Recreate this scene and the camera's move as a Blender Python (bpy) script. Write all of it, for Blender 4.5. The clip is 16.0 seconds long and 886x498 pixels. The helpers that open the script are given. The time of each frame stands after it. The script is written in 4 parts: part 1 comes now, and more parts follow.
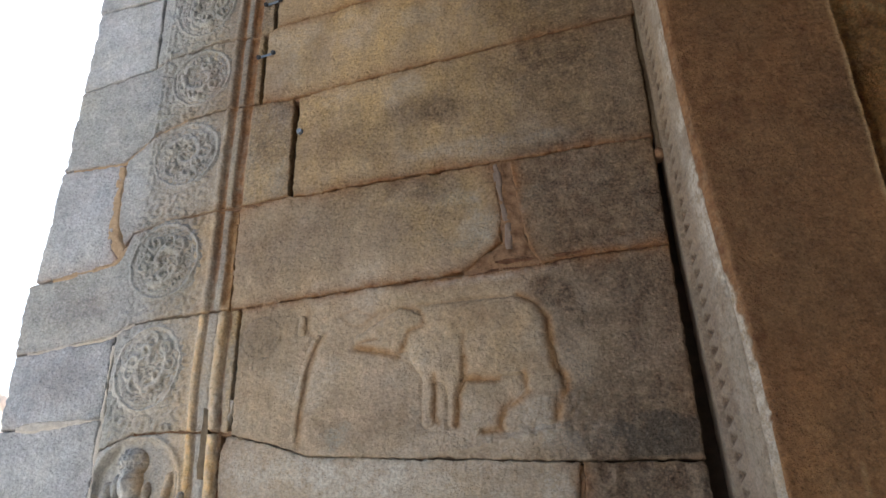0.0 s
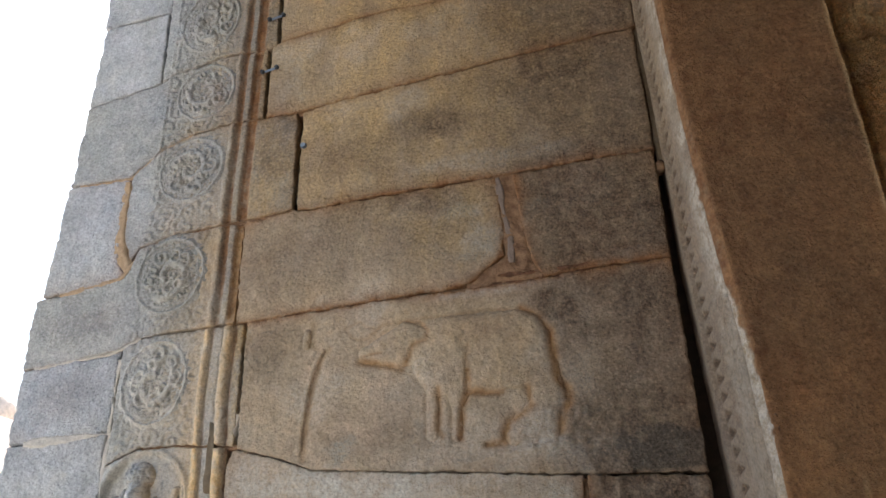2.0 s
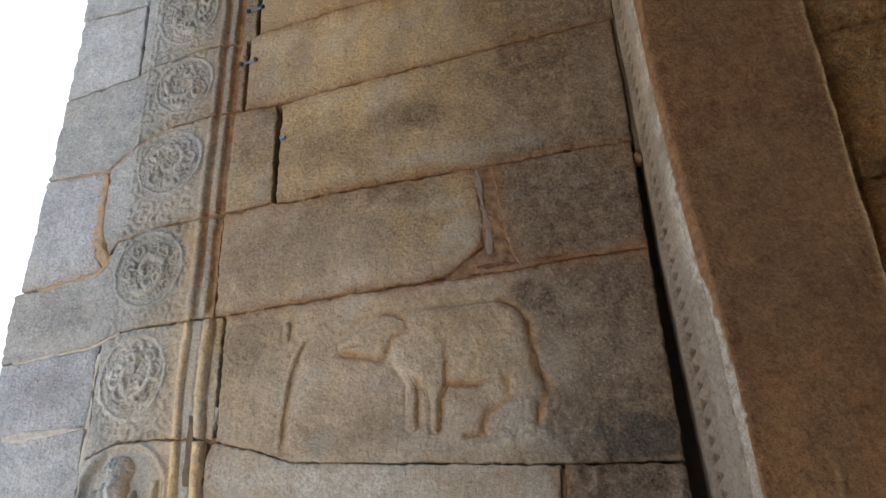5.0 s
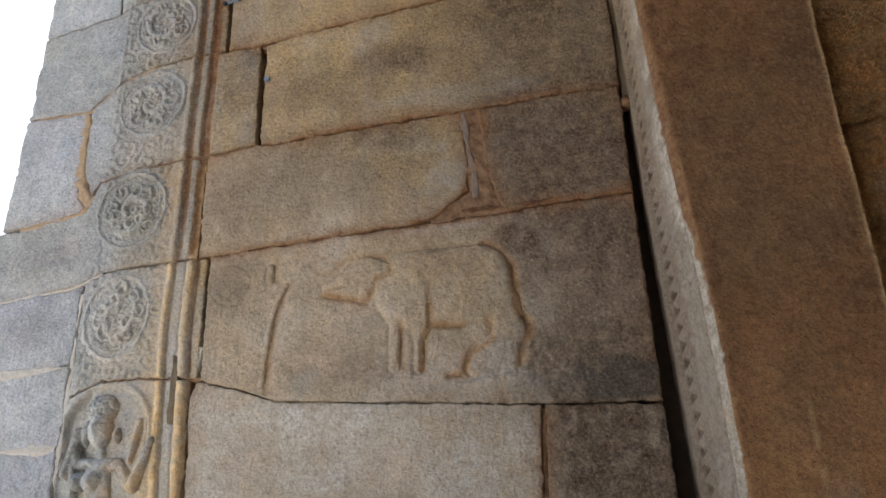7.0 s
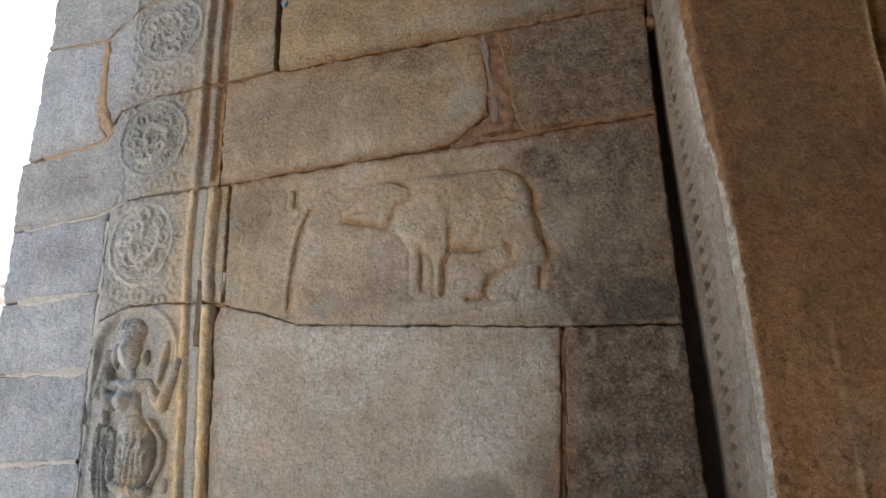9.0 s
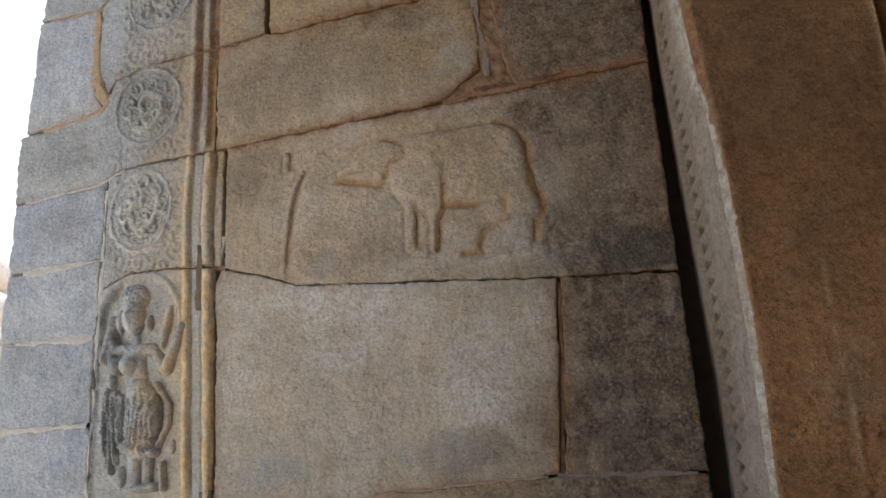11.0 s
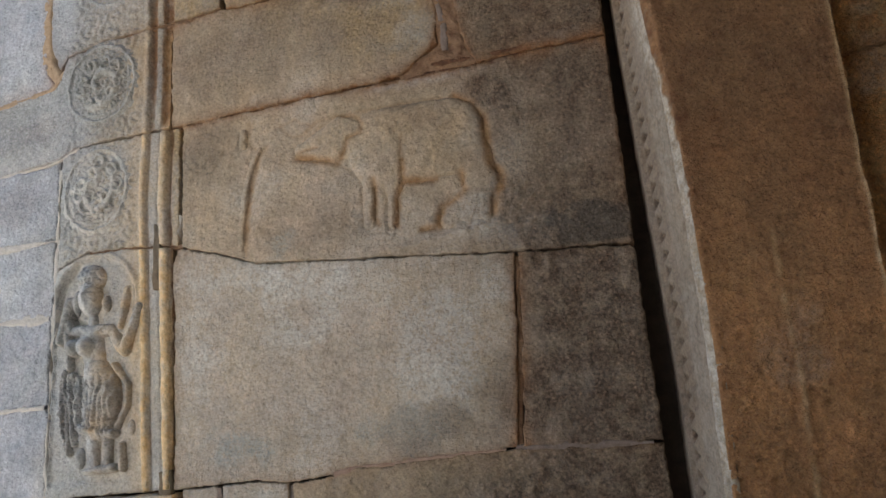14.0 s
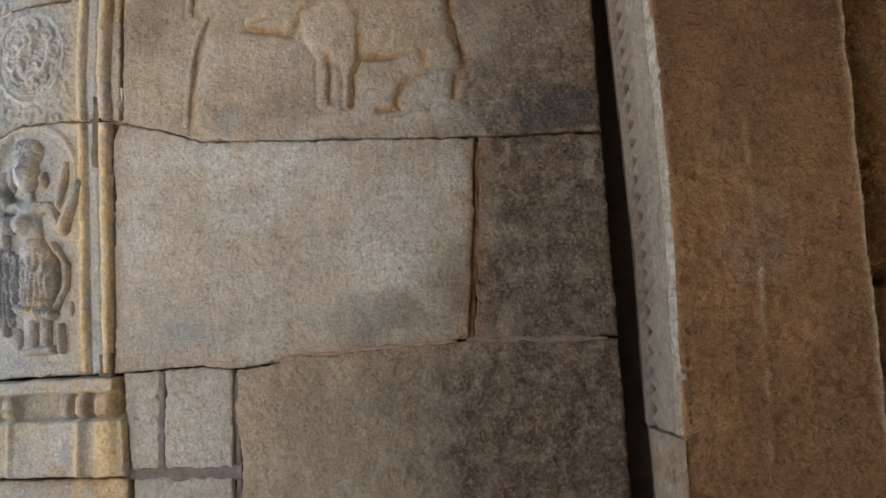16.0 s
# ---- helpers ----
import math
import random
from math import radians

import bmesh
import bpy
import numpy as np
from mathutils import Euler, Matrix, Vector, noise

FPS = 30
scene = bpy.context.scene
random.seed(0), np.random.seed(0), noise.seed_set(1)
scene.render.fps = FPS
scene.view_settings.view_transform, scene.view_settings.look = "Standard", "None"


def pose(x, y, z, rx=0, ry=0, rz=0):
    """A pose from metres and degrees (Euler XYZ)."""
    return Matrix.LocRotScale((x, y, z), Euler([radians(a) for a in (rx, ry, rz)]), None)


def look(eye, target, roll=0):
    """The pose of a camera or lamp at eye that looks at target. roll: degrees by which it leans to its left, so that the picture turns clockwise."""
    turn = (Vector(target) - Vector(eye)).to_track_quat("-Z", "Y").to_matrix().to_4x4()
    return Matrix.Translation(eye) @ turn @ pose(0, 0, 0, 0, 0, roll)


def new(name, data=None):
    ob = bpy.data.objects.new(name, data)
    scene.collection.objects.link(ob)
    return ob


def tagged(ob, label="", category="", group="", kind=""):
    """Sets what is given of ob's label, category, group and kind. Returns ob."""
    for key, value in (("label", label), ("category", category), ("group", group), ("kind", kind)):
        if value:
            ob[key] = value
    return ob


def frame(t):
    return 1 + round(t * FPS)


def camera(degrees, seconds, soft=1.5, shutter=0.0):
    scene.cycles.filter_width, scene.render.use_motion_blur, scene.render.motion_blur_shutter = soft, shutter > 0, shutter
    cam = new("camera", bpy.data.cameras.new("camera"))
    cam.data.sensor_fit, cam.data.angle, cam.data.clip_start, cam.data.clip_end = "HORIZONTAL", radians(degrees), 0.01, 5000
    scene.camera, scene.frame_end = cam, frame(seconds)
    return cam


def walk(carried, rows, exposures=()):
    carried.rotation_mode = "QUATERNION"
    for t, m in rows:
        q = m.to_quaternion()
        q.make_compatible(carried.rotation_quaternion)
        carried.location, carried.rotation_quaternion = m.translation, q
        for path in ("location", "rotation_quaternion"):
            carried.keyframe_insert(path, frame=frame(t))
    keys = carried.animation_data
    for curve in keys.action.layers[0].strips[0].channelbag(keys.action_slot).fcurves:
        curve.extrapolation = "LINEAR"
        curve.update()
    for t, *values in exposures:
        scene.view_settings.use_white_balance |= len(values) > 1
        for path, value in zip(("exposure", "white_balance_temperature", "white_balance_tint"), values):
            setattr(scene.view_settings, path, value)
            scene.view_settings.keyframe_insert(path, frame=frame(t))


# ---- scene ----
cam = camera(60.4, 16.0)
PATH = [
    (0, (-0.336, -2.479, 1.63), (-0.66, -0.702, 2.489), -1.9),
    (0.5, (-0.351, -2.503, 1.659), (-0.696, -0.729, 2.515), -1.5),
    (1, (-0.343, -2.509, 1.658), (-0.681, -0.751, 2.549), -1.6),
    (1.5, (-0.34, -2.508, 1.65), (-0.669, -0.744, 2.533), -1.6),
    (2, (-0.325, -2.508, 1.652), (-0.659, -0.738, 2.522), -2.1),
    (2.5, (-0.327, -2.517, 1.66), (-0.654, -0.742, 2.522), -2.2),
    (3, (-0.316, -2.51, 1.655), (-0.646, -0.739, 2.521), -2.3),
    (3.5, (-0.313, -2.51, 1.654), (-0.637, -0.734, 2.517), -2.5),
    (4, (-0.303, -2.508, 1.654), (-0.614, -0.727, 2.511), -2.6),
    (6.5, (-0.279, -2.486, 1.608), (-0.591, -0.692, 2.435), -2.9),
    (7, (-0.275, -2.474, 1.595), (-0.57, -0.644, 2.347), -2.4),
    (7.5, (-0.267, -2.449, 1.597), (-0.62, -0.626, 2.341), -2.4),
    (8, (-0.279, -2.434, 1.568), (-0.664, -0.602, 2.272), -1.8),
    (8.5, (-0.272, -2.45, 1.551), (-0.641, -0.595, 2.203), -1.5),
    (11, (-0.205, -2.429, 1.486), (-0.623, -0.549, 2.024), -3.4),
    (11.5, (-0.177, -2.442, 1.475), (-0.542, -0.549, 2.009), -2.9),
    (12, (-0.166, -2.442, 1.478), (-0.514, -0.543, 2.003), -3.6),
    (12.5, (-0.155, -2.421, 1.48), (-0.546, -0.525, 1.984), -3.6),
    (13, (-0.143, -2.408, 1.467), (-0.534, -0.513, 1.973), -3.8),
    (13.5, (-0.151, -2.414, 1.463), (-0.543, -0.517, 1.96), -3.4),
    (14, (-0.144, -2.406, 1.466), (-0.512, -0.501, 1.952), -4.5),
    (14.5, (-0.115, -2.398, 1.46), (-0.411, -0.481, 1.949), -4.1),
    (15, (-0.101, -2.395, 1.446), (-0.347, -0.45, 1.838), -2.9),
    (15.5, (-0.098, -2.371, 1.431), (-0.406, -0.415, 1.714), -2.7),
    (16, (-0.083, -2.253, 1.41), (-0.434, -0.3, 1.664), -2.7),
]
walk(cam, [(t, look(eye, target, roll)) for t, eye, target, roll in PATH],
     [(0.0, 1.39), (4.0, 1.38), (7.5, 1.45), (9.0, 1.40), (11.0, 1.22), (12.0, 1.27), (13.5, 1.32), (14.5, 1.35), (16.0, 1.46)])

# ---- world and sun ----
world = bpy.data.worlds.new("sky")
scene.world = world
world.use_nodes = True
wn = world.node_tree
sky = wn.nodes.new("ShaderNodeTexSky")
sky.sky_type, sky.sun_disc = "NISHITA", False
sky.sun_elevation, sky.sun_rotation = radians(54), radians(-8)
sky.air_density, sky.dust_density = 1.2, 3.0
wn.nodes["Background"].inputs["Strength"].default_value = 0.15
wn.links.new(sky.outputs[0], wn.nodes["Background"].inputs["Color"])
sun_data = bpy.data.lights.new("sun", "SUN")
sun_data.energy, sun_data.angle, sun_data.color = 3.8, radians(0.5), (1.0, 0.95, 0.86)
sun = new("sun", sun_data)
sun.matrix_world = look((-12, 14, 20), (-10, 0, 0))


# ---- noise and smooth shapes ----
def vn(x, z, cell, seed=0):
    """Smooth value noise, 0 to 1, with cells of that many metres."""
    a, b = np.asarray(x) / cell, np.asarray(z) / cell
    i, j = np.floor(a), np.floor(b)
    f, g = a - i, b - j
    f, g = f * f * (3 - 2 * f), g * g * (3 - 2 * g)

    def h(p, q):
        return np.mod(np.sin(p * 127.1 + q * 311.7 + seed * 74.7) * 43758.5453, 1.0)
    return (h(i, j) * (1 - f) + h(i + 1, j) * f) * (1 - g) + (h(i, j + 1) * (1 - f) + h(i + 1, j + 1) * f) * g


def fbm(x, z, cell, seed=0, octaves=3):
    total, norm = 0.0, 0.0
    for k in range(octaves):
        total = total + vn(x, z, cell / 2 ** k, seed + 13 * k) * 0.5 ** k
        norm += 0.5 ** k
    return total / norm


def step(a, b, v):
    t = np.clip((v - a) / (b - a), 0, 1)
    return t * t * (3 - 2 * t)


def spot(x, z, cx, cz, rx, rz, seed=0, rough=0.5):
    """A soft patch with an uneven outline, 1 in the middle."""
    d = np.sqrt(((x - cx) / rx) ** 2 + ((z - cz) / rz) ** 2)
    d = d + rough * (fbm(x, z, 0.5 * (rx + rz) * 0.6, seed) - 0.5) * 2
    return 1 - step(0.35, 1.15, d)


def rod(x, z, ax, az, bx, bz):
    """Distance from the segment a-b."""
    px, pz, dx, dz = x - ax, z - az, bx - ax, bz - az
    t = np.clip((px * dx + pz * dz) / (dx * dx + dz * dz + 1e-9), 0, 1)
    return np.hypot(px - t * dx, pz - t * dz)


def dome(x, z, cx, cz, rx, rz, high, turn=0.0):
    """Height of an ellipsoid that stands out of the wall; below zero outside."""
    c, s = math.cos(radians(turn)), math.sin(radians(turn))
    p, q = ((x - cx) * c + (z - cz) * s) / rx, (-(x - cx) * s + (z - cz) * c) / rz
    d = p * p + q * q
    return np.where(d < 1, high * np.sqrt(np.maximum(1 - d, 0)), -0.03 * (np.sqrt(d) - 1) * 3)


def limb(x, z, ax, az, bx, bz, ra, rb, high):
    """Height of a tapered limb from a to b."""
    px, pz, dx, dz = x - ax, z - az, bx - ax, bz - az
    t = np.clip((px * dx + pz * dz) / (dx * dx + dz * dz + 1e-9), 0, 1)
    d = np.hypot(px - t * dx, pz - t * dz) / (ra + (rb - ra) * t)
    return np.where(d < 1, high * np.sqrt(np.maximum(1 - d * d, 0)), -0.09 * (d - 1))


def soft_max(parts, k=0.012):
    out = parts[0]
    for b in parts[1:]:
        h = np.clip(0.5 + 0.5 * (out - b) / k, 0, 1)
        out = b + (out - b) * h + k * h * (1 - h)
    return out


def curls(x, z, cell, seed=0, rings=13.0):
    """Close-set small spirals, 0 to 1, as in leaf scrolls."""
    gi, gj = np.floor(x / cell), np.floor(z / cell)
    best, angle, key = np.full(np.shape(x), 9.0), 0 * x, 0 * x
    for a in (-1, 0, 1):
        for b in (-1, 0, 1):
            i, j = gi + a, gj + b
            k1 = np.mod(np.sin(i * 127.1 + j * 311.7 + seed) * 43758.5453, 1.0)
            k2 = np.mod(np.sin(i * 269.5 + j * 183.3 + seed) * 24634.6345, 1.0)
            dx, dz = x / cell - i - k1, z / cell - j - k2
            d = np.hypot(dx, dz)
            near = d < best
            best, angle, key = np.where(near, d, best), np.where(near, np.arctan2(dz, dx), angle), np.where(near, k1, key)
    return (0.5 + 0.5 * np.cos(angle * np.where(key > 0.5, 1, -1) + best * rings + key * 9)) * (1 - 0.5 * np.clip(best, 0, 1))


# ---- materials ----
def nodes_of(name):
    m = bpy.data.materials.new(name)
    m.use_nodes = True
    t = m.node_tree
    return m, t, t.nodes["Principled BSDF"]


def tex(t, scale, detail=4.0, rough=0.6, stretch=(1, 1, 1), distort=0.0):
    co = t.nodes.new("ShaderNodeTexCoord")
    mp = t.nodes.new("ShaderNodeMapping")
    mp.inputs["Scale"].default_value = stretch
    n = t.nodes.new("ShaderNodeTexNoise")
    n.inputs["Scale"].default_value, n.inputs["Detail"].default_value = scale, detail
    n.inputs["Roughness"].default_value, n.inputs["Distortion"].default_value = rough, distort
    t.links.new(co.outputs["Object"], mp.inputs["Vector"])
    t.links.new(mp.outputs[0], n.inputs["Vector"])
    return n.outputs["Fac"]


def ramp(t, fac, stops):
    r = t.nodes.new("ShaderNodeValToRGB")
    e = r.color_ramp.elements
    while len(e) < len(stops):
        e.new(0.5)
    for k, (p, c) in enumerate(stops):
        e[k].position, e[k].color = p, (*c, 1) if isinstance(c, tuple) else (c, c, c, 1)
    t.links.new(fac, r.inputs[0])
    return r.outputs[0]


def mix(t, fac, a, b, kind="MIX"):
    m = t.nodes.new("ShaderNodeMix")
    m.data_type, m.blend_type = "RGBA", kind
    for k, v in ((0, fac), (6, a), (7, b)):
        if hasattr(v, "node"):
            t.links.new(v, m.inputs[k])
        elif k == 0:
            m.inputs[k].default_value = v
        else:
            m.inputs[k].default_value = (*v, 1) if isinstance(v, tuple) else (v, v, v, 1)
    return m.outputs[2]


def scale_by(t, a, b):
    m = t.nodes.new("ShaderNodeMath")
    m.operation, m.use_clamp = "MULTIPLY", True
    for k, v in ((0, a), (1, b)):
        if hasattr(v, "node"):
            t.links.new(v, m.inputs[k])
        else:
            m.inputs[k].default_value = v
    return m.outputs[0]


def stain_of(t, name):
    a = t.nodes.new("ShaderNodeAttribute")
    a.attribute_name = name
    return a.outputs["Fac"]


def bump(t, shader, rows):
    """Chained bumps: (height, distance, strength)."""
    last = None
    for h, dist, strength in rows:
        b = t.nodes.new("ShaderNodeBump")
        b.inputs["Distance"].default_value, b.inputs["Strength"].default_value = dist, strength
        t.links.new(h, b.inputs["Height"])
        if last:
            t.links.new(last, b.inputs["Normal"])
        last = b.outputs[0]
    t.links.new(last, shader.inputs["Normal"])


def cells(t, scale, stops):
    """Crystal grains: one random grey for each cell."""
    co = t.nodes.new("ShaderNodeTexCoord")
    v = t.nodes.new("ShaderNodeTexVoronoi")
    v.inputs["Scale"].default_value = scale
    t.links.new(co.outputs["Object"], v.inputs["Vector"])
    return ramp(t, v.outputs["Color"], stops)


def granite(name, low, high, rough=0.85, relief=1.0, streak=0.35, speckle=0.75):
    """Dressed granite: crystal grains, pecked face, weathered; stains by the attributes ochre, rust, amber, damp,
    lichen and pale; sooty stains and painted shade share the dark attribute.
    """
    m, t, s = nodes_of(name)
    fine, grain, mid, big = tex(t, 190, 3, 0.7), tex(t, 85, 4, 0.75), tex(t, 26, 6, 0.7), tex(t, 4.5, 5, 0.65)
    peck = tex(t, 44, 3, 0.6)
    tool = tex(t, 60, 3, 0.6, (1.0, 1.0, 0.3), 0.4)
    c = mix(t, ramp(t, mid, [(0.2, 0.0), (0.8, 1.0)]), low, high)
    c = mix(t, speckle, c, cells(t, 230, [(0.12, 0.62), (0.34, 0.92), (0.62, 1.06), (0.88, 1.34)]), "MULTIPLY")
    c = mix(t, speckle, c, cells(t, 120, [(0.12, 0.70), (0.34, 0.94), (0.62, 1.05), (0.88, 1.26)]), "MULTIPLY")
    c = mix(t, min(1, speckle * 1.3), c, ramp(t, grain, [(0.30, 0.42), (0.42, 0.92), (0.58, 1.08), (0.70, 1.4)]), "MULTIPLY")
    c = mix(t, 0.4, c, ramp(t, tex(t, 34, 4, 0.7), [(0.30, 0.35), (0.38, 0.95), (0.6, 1.05)]), "MULTIPLY")
    c = mix(t, 0.6, c, ramp(t, big, [(0.3, 0.68), (0.7, 1.26)]), "MULTIPLY")
    c = mix(t, 0.7, c, ramp(t, tex(t, 11, 6, 0.72), [(0.32, (0.72, 0.72, 0.71)), (0.46, (0.95, 0.95, 0.94)), (0.56, (1.05, 1.02, 0.99)), (0.70, (1.26, 1.20, 1.14))]), "MULTIPLY")
    c = mix(t, streak, c, ramp(t, tool, [(0.3, 0.78), (0.65, 1.15)]), "MULTIPLY")
    drip = tex(t, 6.5, 6, 0.68, (1, 1, 0.16), 0.3)
    c = mix(t, streak, c, ramp(t, drip, [(0.30, (0.72, 0.70, 0.68)), (0.45, (0.95, 0.94, 0.92)), (0.56, (1.05, 1.04, 1.01)), (0.70, (1.28, 1.24, 1.16))]), "MULTIPLY")
    tint = tex(t, 2.6, 6, 0.65)
    c = mix(t, 0.45, c, ramp(t, tint, [(0.36, (0.90, 0.95, 1.0)), (0.45, (1.02, 0.98, 0.97)), (0.54, (1.0, 1.0, 0.93)), (0.64, (1.12, 1.04, 0.88))]), "MULTIPLY")
    c = mix(t, 0.5, c, ramp(t, tex(t, 140, 2, 0.6), [(0.28, 0.3), (0.36, 1.0)]), "MULTIPLY")
    info = t.nodes.new("ShaderNodeObjectInfo")
    c = mix(t, 0.5, c, ramp(t, info.outputs["Random"], [(0.0, 0.88), (1.0, 1.10)]), "MULTIPLY")
    patch = ramp(t, tex(t, 7, 7, 0.72, (1, 1, 0.5)), [(0.32, 0.2), (0.62, 1.0)])
    grit = ramp(t, grain, [(0.30, 0.45), (0.45, 0.95), (0.7, 1.35)])
    wash = mix(t, 0.6, mix(t, 0.6, (0.60, 0.425, 0.215), ramp(t, drip, [(0.32, 0.76), (0.5, 1.0), (0.68, 1.25)]), "MULTIPLY"), grit, "MULTIPLY")
    c = mix(t, scale_by(t, stain_of(t, "ochre"), patch), c, mix(t, 0.7, wash, cells(t, 130, [(0.12, 0.55), (0.4, 0.95), (0.88, 1.3)]), "MULTIPLY"))
    c = mix(t, scale_by(t, stain_of(t, "pale"), ramp(t, tex(t, 34, 8, 0.8), [(0.40, 0.15), (0.56, 1.0)])), c, mix(t, 0.7, (0.74, 0.695, 0.605), ramp(t, grain, [(0.30, 0.6), (0.6, 1.15)]), "MULTIPLY"))
    c = mix(t, scale_by(t, stain_of(t, "lichen"), ramp(t, tex(t, 90, 5, 0.8), [(0.42, 0.0), (0.52, 1.0)])), c, (0.36, 0.41, 0.39))
    # dark attribute: sooty stains, plus shade put into the colour
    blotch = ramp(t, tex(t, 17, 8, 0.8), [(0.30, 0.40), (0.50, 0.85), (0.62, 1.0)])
    dark_tone = mix(t, 0.9, mix(t, 0.9, (0.106, 0.070, 0.046), ramp(t, grain, [(0.32, 0.40), (0.47, 0.9), (0.66, 2.0)]), "MULTIPLY"), cells(t, 135, [(0.12, 0.60), (0.45, 0.95), (0.75, 1.2), (0.92, 1.9)]), "MULTIPLY")
    c = mix(t, scale_by(t, stain_of(t, "soot_shade"), blotch), c, dark_tone)
    c = mix(t, scale_by(t, stain_of(t, "rust"), ramp(t, tex(t, 20, 7, 0.75), [(0.28, 0.25), (0.52, 1.0)])), c, mix(t, 0.6, mix(t, ramp(t, mid, [(0.35, 0.0), (0.65, 1.0)]), (0.185, 0.082, 0.038), (0.37, 0.198, 0.092)), grit, "MULTIPLY"))
    c = mix(t, scale_by(t, stain_of(t, "amber"), ramp(t, tex(t, 24, 6, 0.7), [(0.25, 0.3), (0.5, 1.0)])), c, mix(t, 0.5, mix(t, ramp(t, mid, [(0.35, 0.0), (0.65, 1.0)]), (0.68, 0.42, 0.17), (0.90, 0.67, 0.38)), grit, "MULTIPLY"))
    c = mix(t, scale_by(t, stain_of(t, "damp"), ramp(t, tex(t, 40, 5, 0.75), [(0.3, 0.45), (0.5, 1.0)])), c, mix(t, ramp(t, grain, [(0.35, 0.0), (0.65, 1.0)]), (0.030, 0.030, 0.026), (0.105, 0.10, 0.088)))
    t.links.new(c, s.inputs["Base Color"])
    s.inputs["Roughness"].default_value = rough
    s.inputs["Specular IOR Level"].default_value = 0.25
    bump(t, s, [(mid, 0.004 * relief, 0.6), (peck, 0.011 * relief, 0.9), (grain, 0.007 * relief, 1.0), (fine, 0.003 * relief, 0.8)])
    return m


def plain(name, a, b, scale=20, rough=0.9, metal=0.0, dist=0.004, strength=0.5):
    m, t, s = nodes_of(name)
    n, f = tex(t, scale, 6, 0.65), tex(t, scale * 9, 3, 0.7)
    c = mix(t, ramp(t, n, [(0.3, 0.0), (0.7, 1.0)]), a, b)
    c = mix(t, 0.6, c, ramp(t, f, [(0.3, 0.65), (0.7, 1.25)]), "MULTIPLY")
    t.links.new(c, s.inputs["Base Color"])
    s.inputs["Roughness"].default_value, s.inputs["Metallic"].default_value = rough, metal
    bump(t, s, [(n, dist, strength), (f, dist * 0.3, strength)])
    return m


STONE = granite("granite_dressed", (0.412, 0.334, 0.257), (0.585, 0.486, 0.382), speckle=0.36)
# outer stone is grey; its blue tint puts skylight into the colour
OUTER = granite("granite_outer_skylit", (0.42, 0.435, 0.455), (0.60, 0.615, 0.64), speckle=0.4)
CARVED = granite("granite_carved", (0.352, 0.360, 0.355), (0.515, 0.525, 0.517), relief=0.7, streak=0.1, speckle=0.5)
JAMB = granite("granite_jamb_brown", (0.36, 0.163, 0.070), (0.63, 0.322, 0.142), rough=0.75, relief=2.2, streak=0.3, speckle=0.4)
STRIP = granite("granite_strip_grey", (0.27, 0.222, 0.18), (0.39, 0.33, 0.275), relief=1.1, streak=0.0, speckle=0.35)
ROUGH = granite("granite_rough_reddish", (0.48, 0.21, 0.07), (0.80, 0.41, 0.155), rough=0.8, relief=4.0, streak=0.3)
RUSTY = plain("rusty_crumbled_mortar", (0.10, 0.042, 0.020), (0.29, 0.140, 0.068), 38, dist=0.012, strength=1.0)
MORTAR = plain("brown_mortar", (0.16, 0.080, 0.042), (0.39, 0.235, 0.13), 32, dist=0.010, strength=1.0)
SALMON = plain("pinkish_tan_mortar", (0.33, 0.20, 0.135), (0.48, 0.325, 0.235), 45, dist=0.006, strength=0.9)
MAUVE = plain("greyish_mauve_mortar", (0.19, 0.14, 0.11), (0.31, 0.235, 0.19), 40, dist=0.006, strength=0.9)
TAN = plain("tan_mortar", (0.38, 0.25, 0.14), (0.56, 0.40, 0.25), 45, dist=0.006, strength=0.9)
LIME = plain("pale_lime_mortar", (0.52, 0.47, 0.40), (0.72, 0.66, 0.57), 45, dist=0.006, strength=0.9)
CEMENT = plain("grey_brown_cement", (0.15, 0.108, 0.065), (0.23, 0.172, 0.11), 60, dist=0.004, strength=0.8)
CORE = plain("dark_rubble", (0.05, 0.04, 0.032), (0.10, 0.08, 0.06), 25)
# stones of unseen surfaces; tones chosen for the light they return
PLAIN_STONE = plain("coarse_stone", (0.32, 0.255, 0.19), (0.45, 0.365, 0.275), 5, dist=0.01)
DARK_CEILING = plain("dark_ceiling_stone", (0.10, 0.085, 0.068), (0.19, 0.16, 0.125), 5, dist=0.01)
PAVING = plain("pale_bounce_paving", (0.46, 0.40, 0.33), (0.58, 0.51, 0.43), 4, dist=0.008)
STEEL = plain("galvanised_steel", (0.17, 0.21, 0.27), (0.26, 0.30, 0.36), 40, 0.6, 0.4, 0.001, 0.3)
DARK_STEEL = plain("darkened_steel", (0.035, 0.04, 0.05), (0.07, 0.075, 0.085), 40, 0.6, 0.4, 0.001, 0.3)
EARTH = plain("sandy_earth", (0.44, 0.41, 0.37), (0.56, 0.53, 0.49), 0.6, dist=0.03)
BOULDER = plain("hill_boulder", (0.55, 0.45, 0.37), (0.68, 0.58, 0.50), 0.12, dist=0.05)


# ---- builders ----
def finish(name, verts, faces, material, parent=None, label="", smooth=True, stains=None):
    me = bpy.data.meshes.new(name)
    me.from_pydata(verts, [], faces)
    me.materials.append(material)
    if smooth:
        me.polygons.foreach_set("use_smooth", [True] * len(me.polygons))
    for key, values in (stains or {}).items():
        me.attributes.new(key, "FLOAT", "POINT").data.foreach_set("value", np.asarray(values, dtype=np.float32))
    me.update()
    ob = new(name, me)
    ob.parent = parent
    return tagged(ob, label)


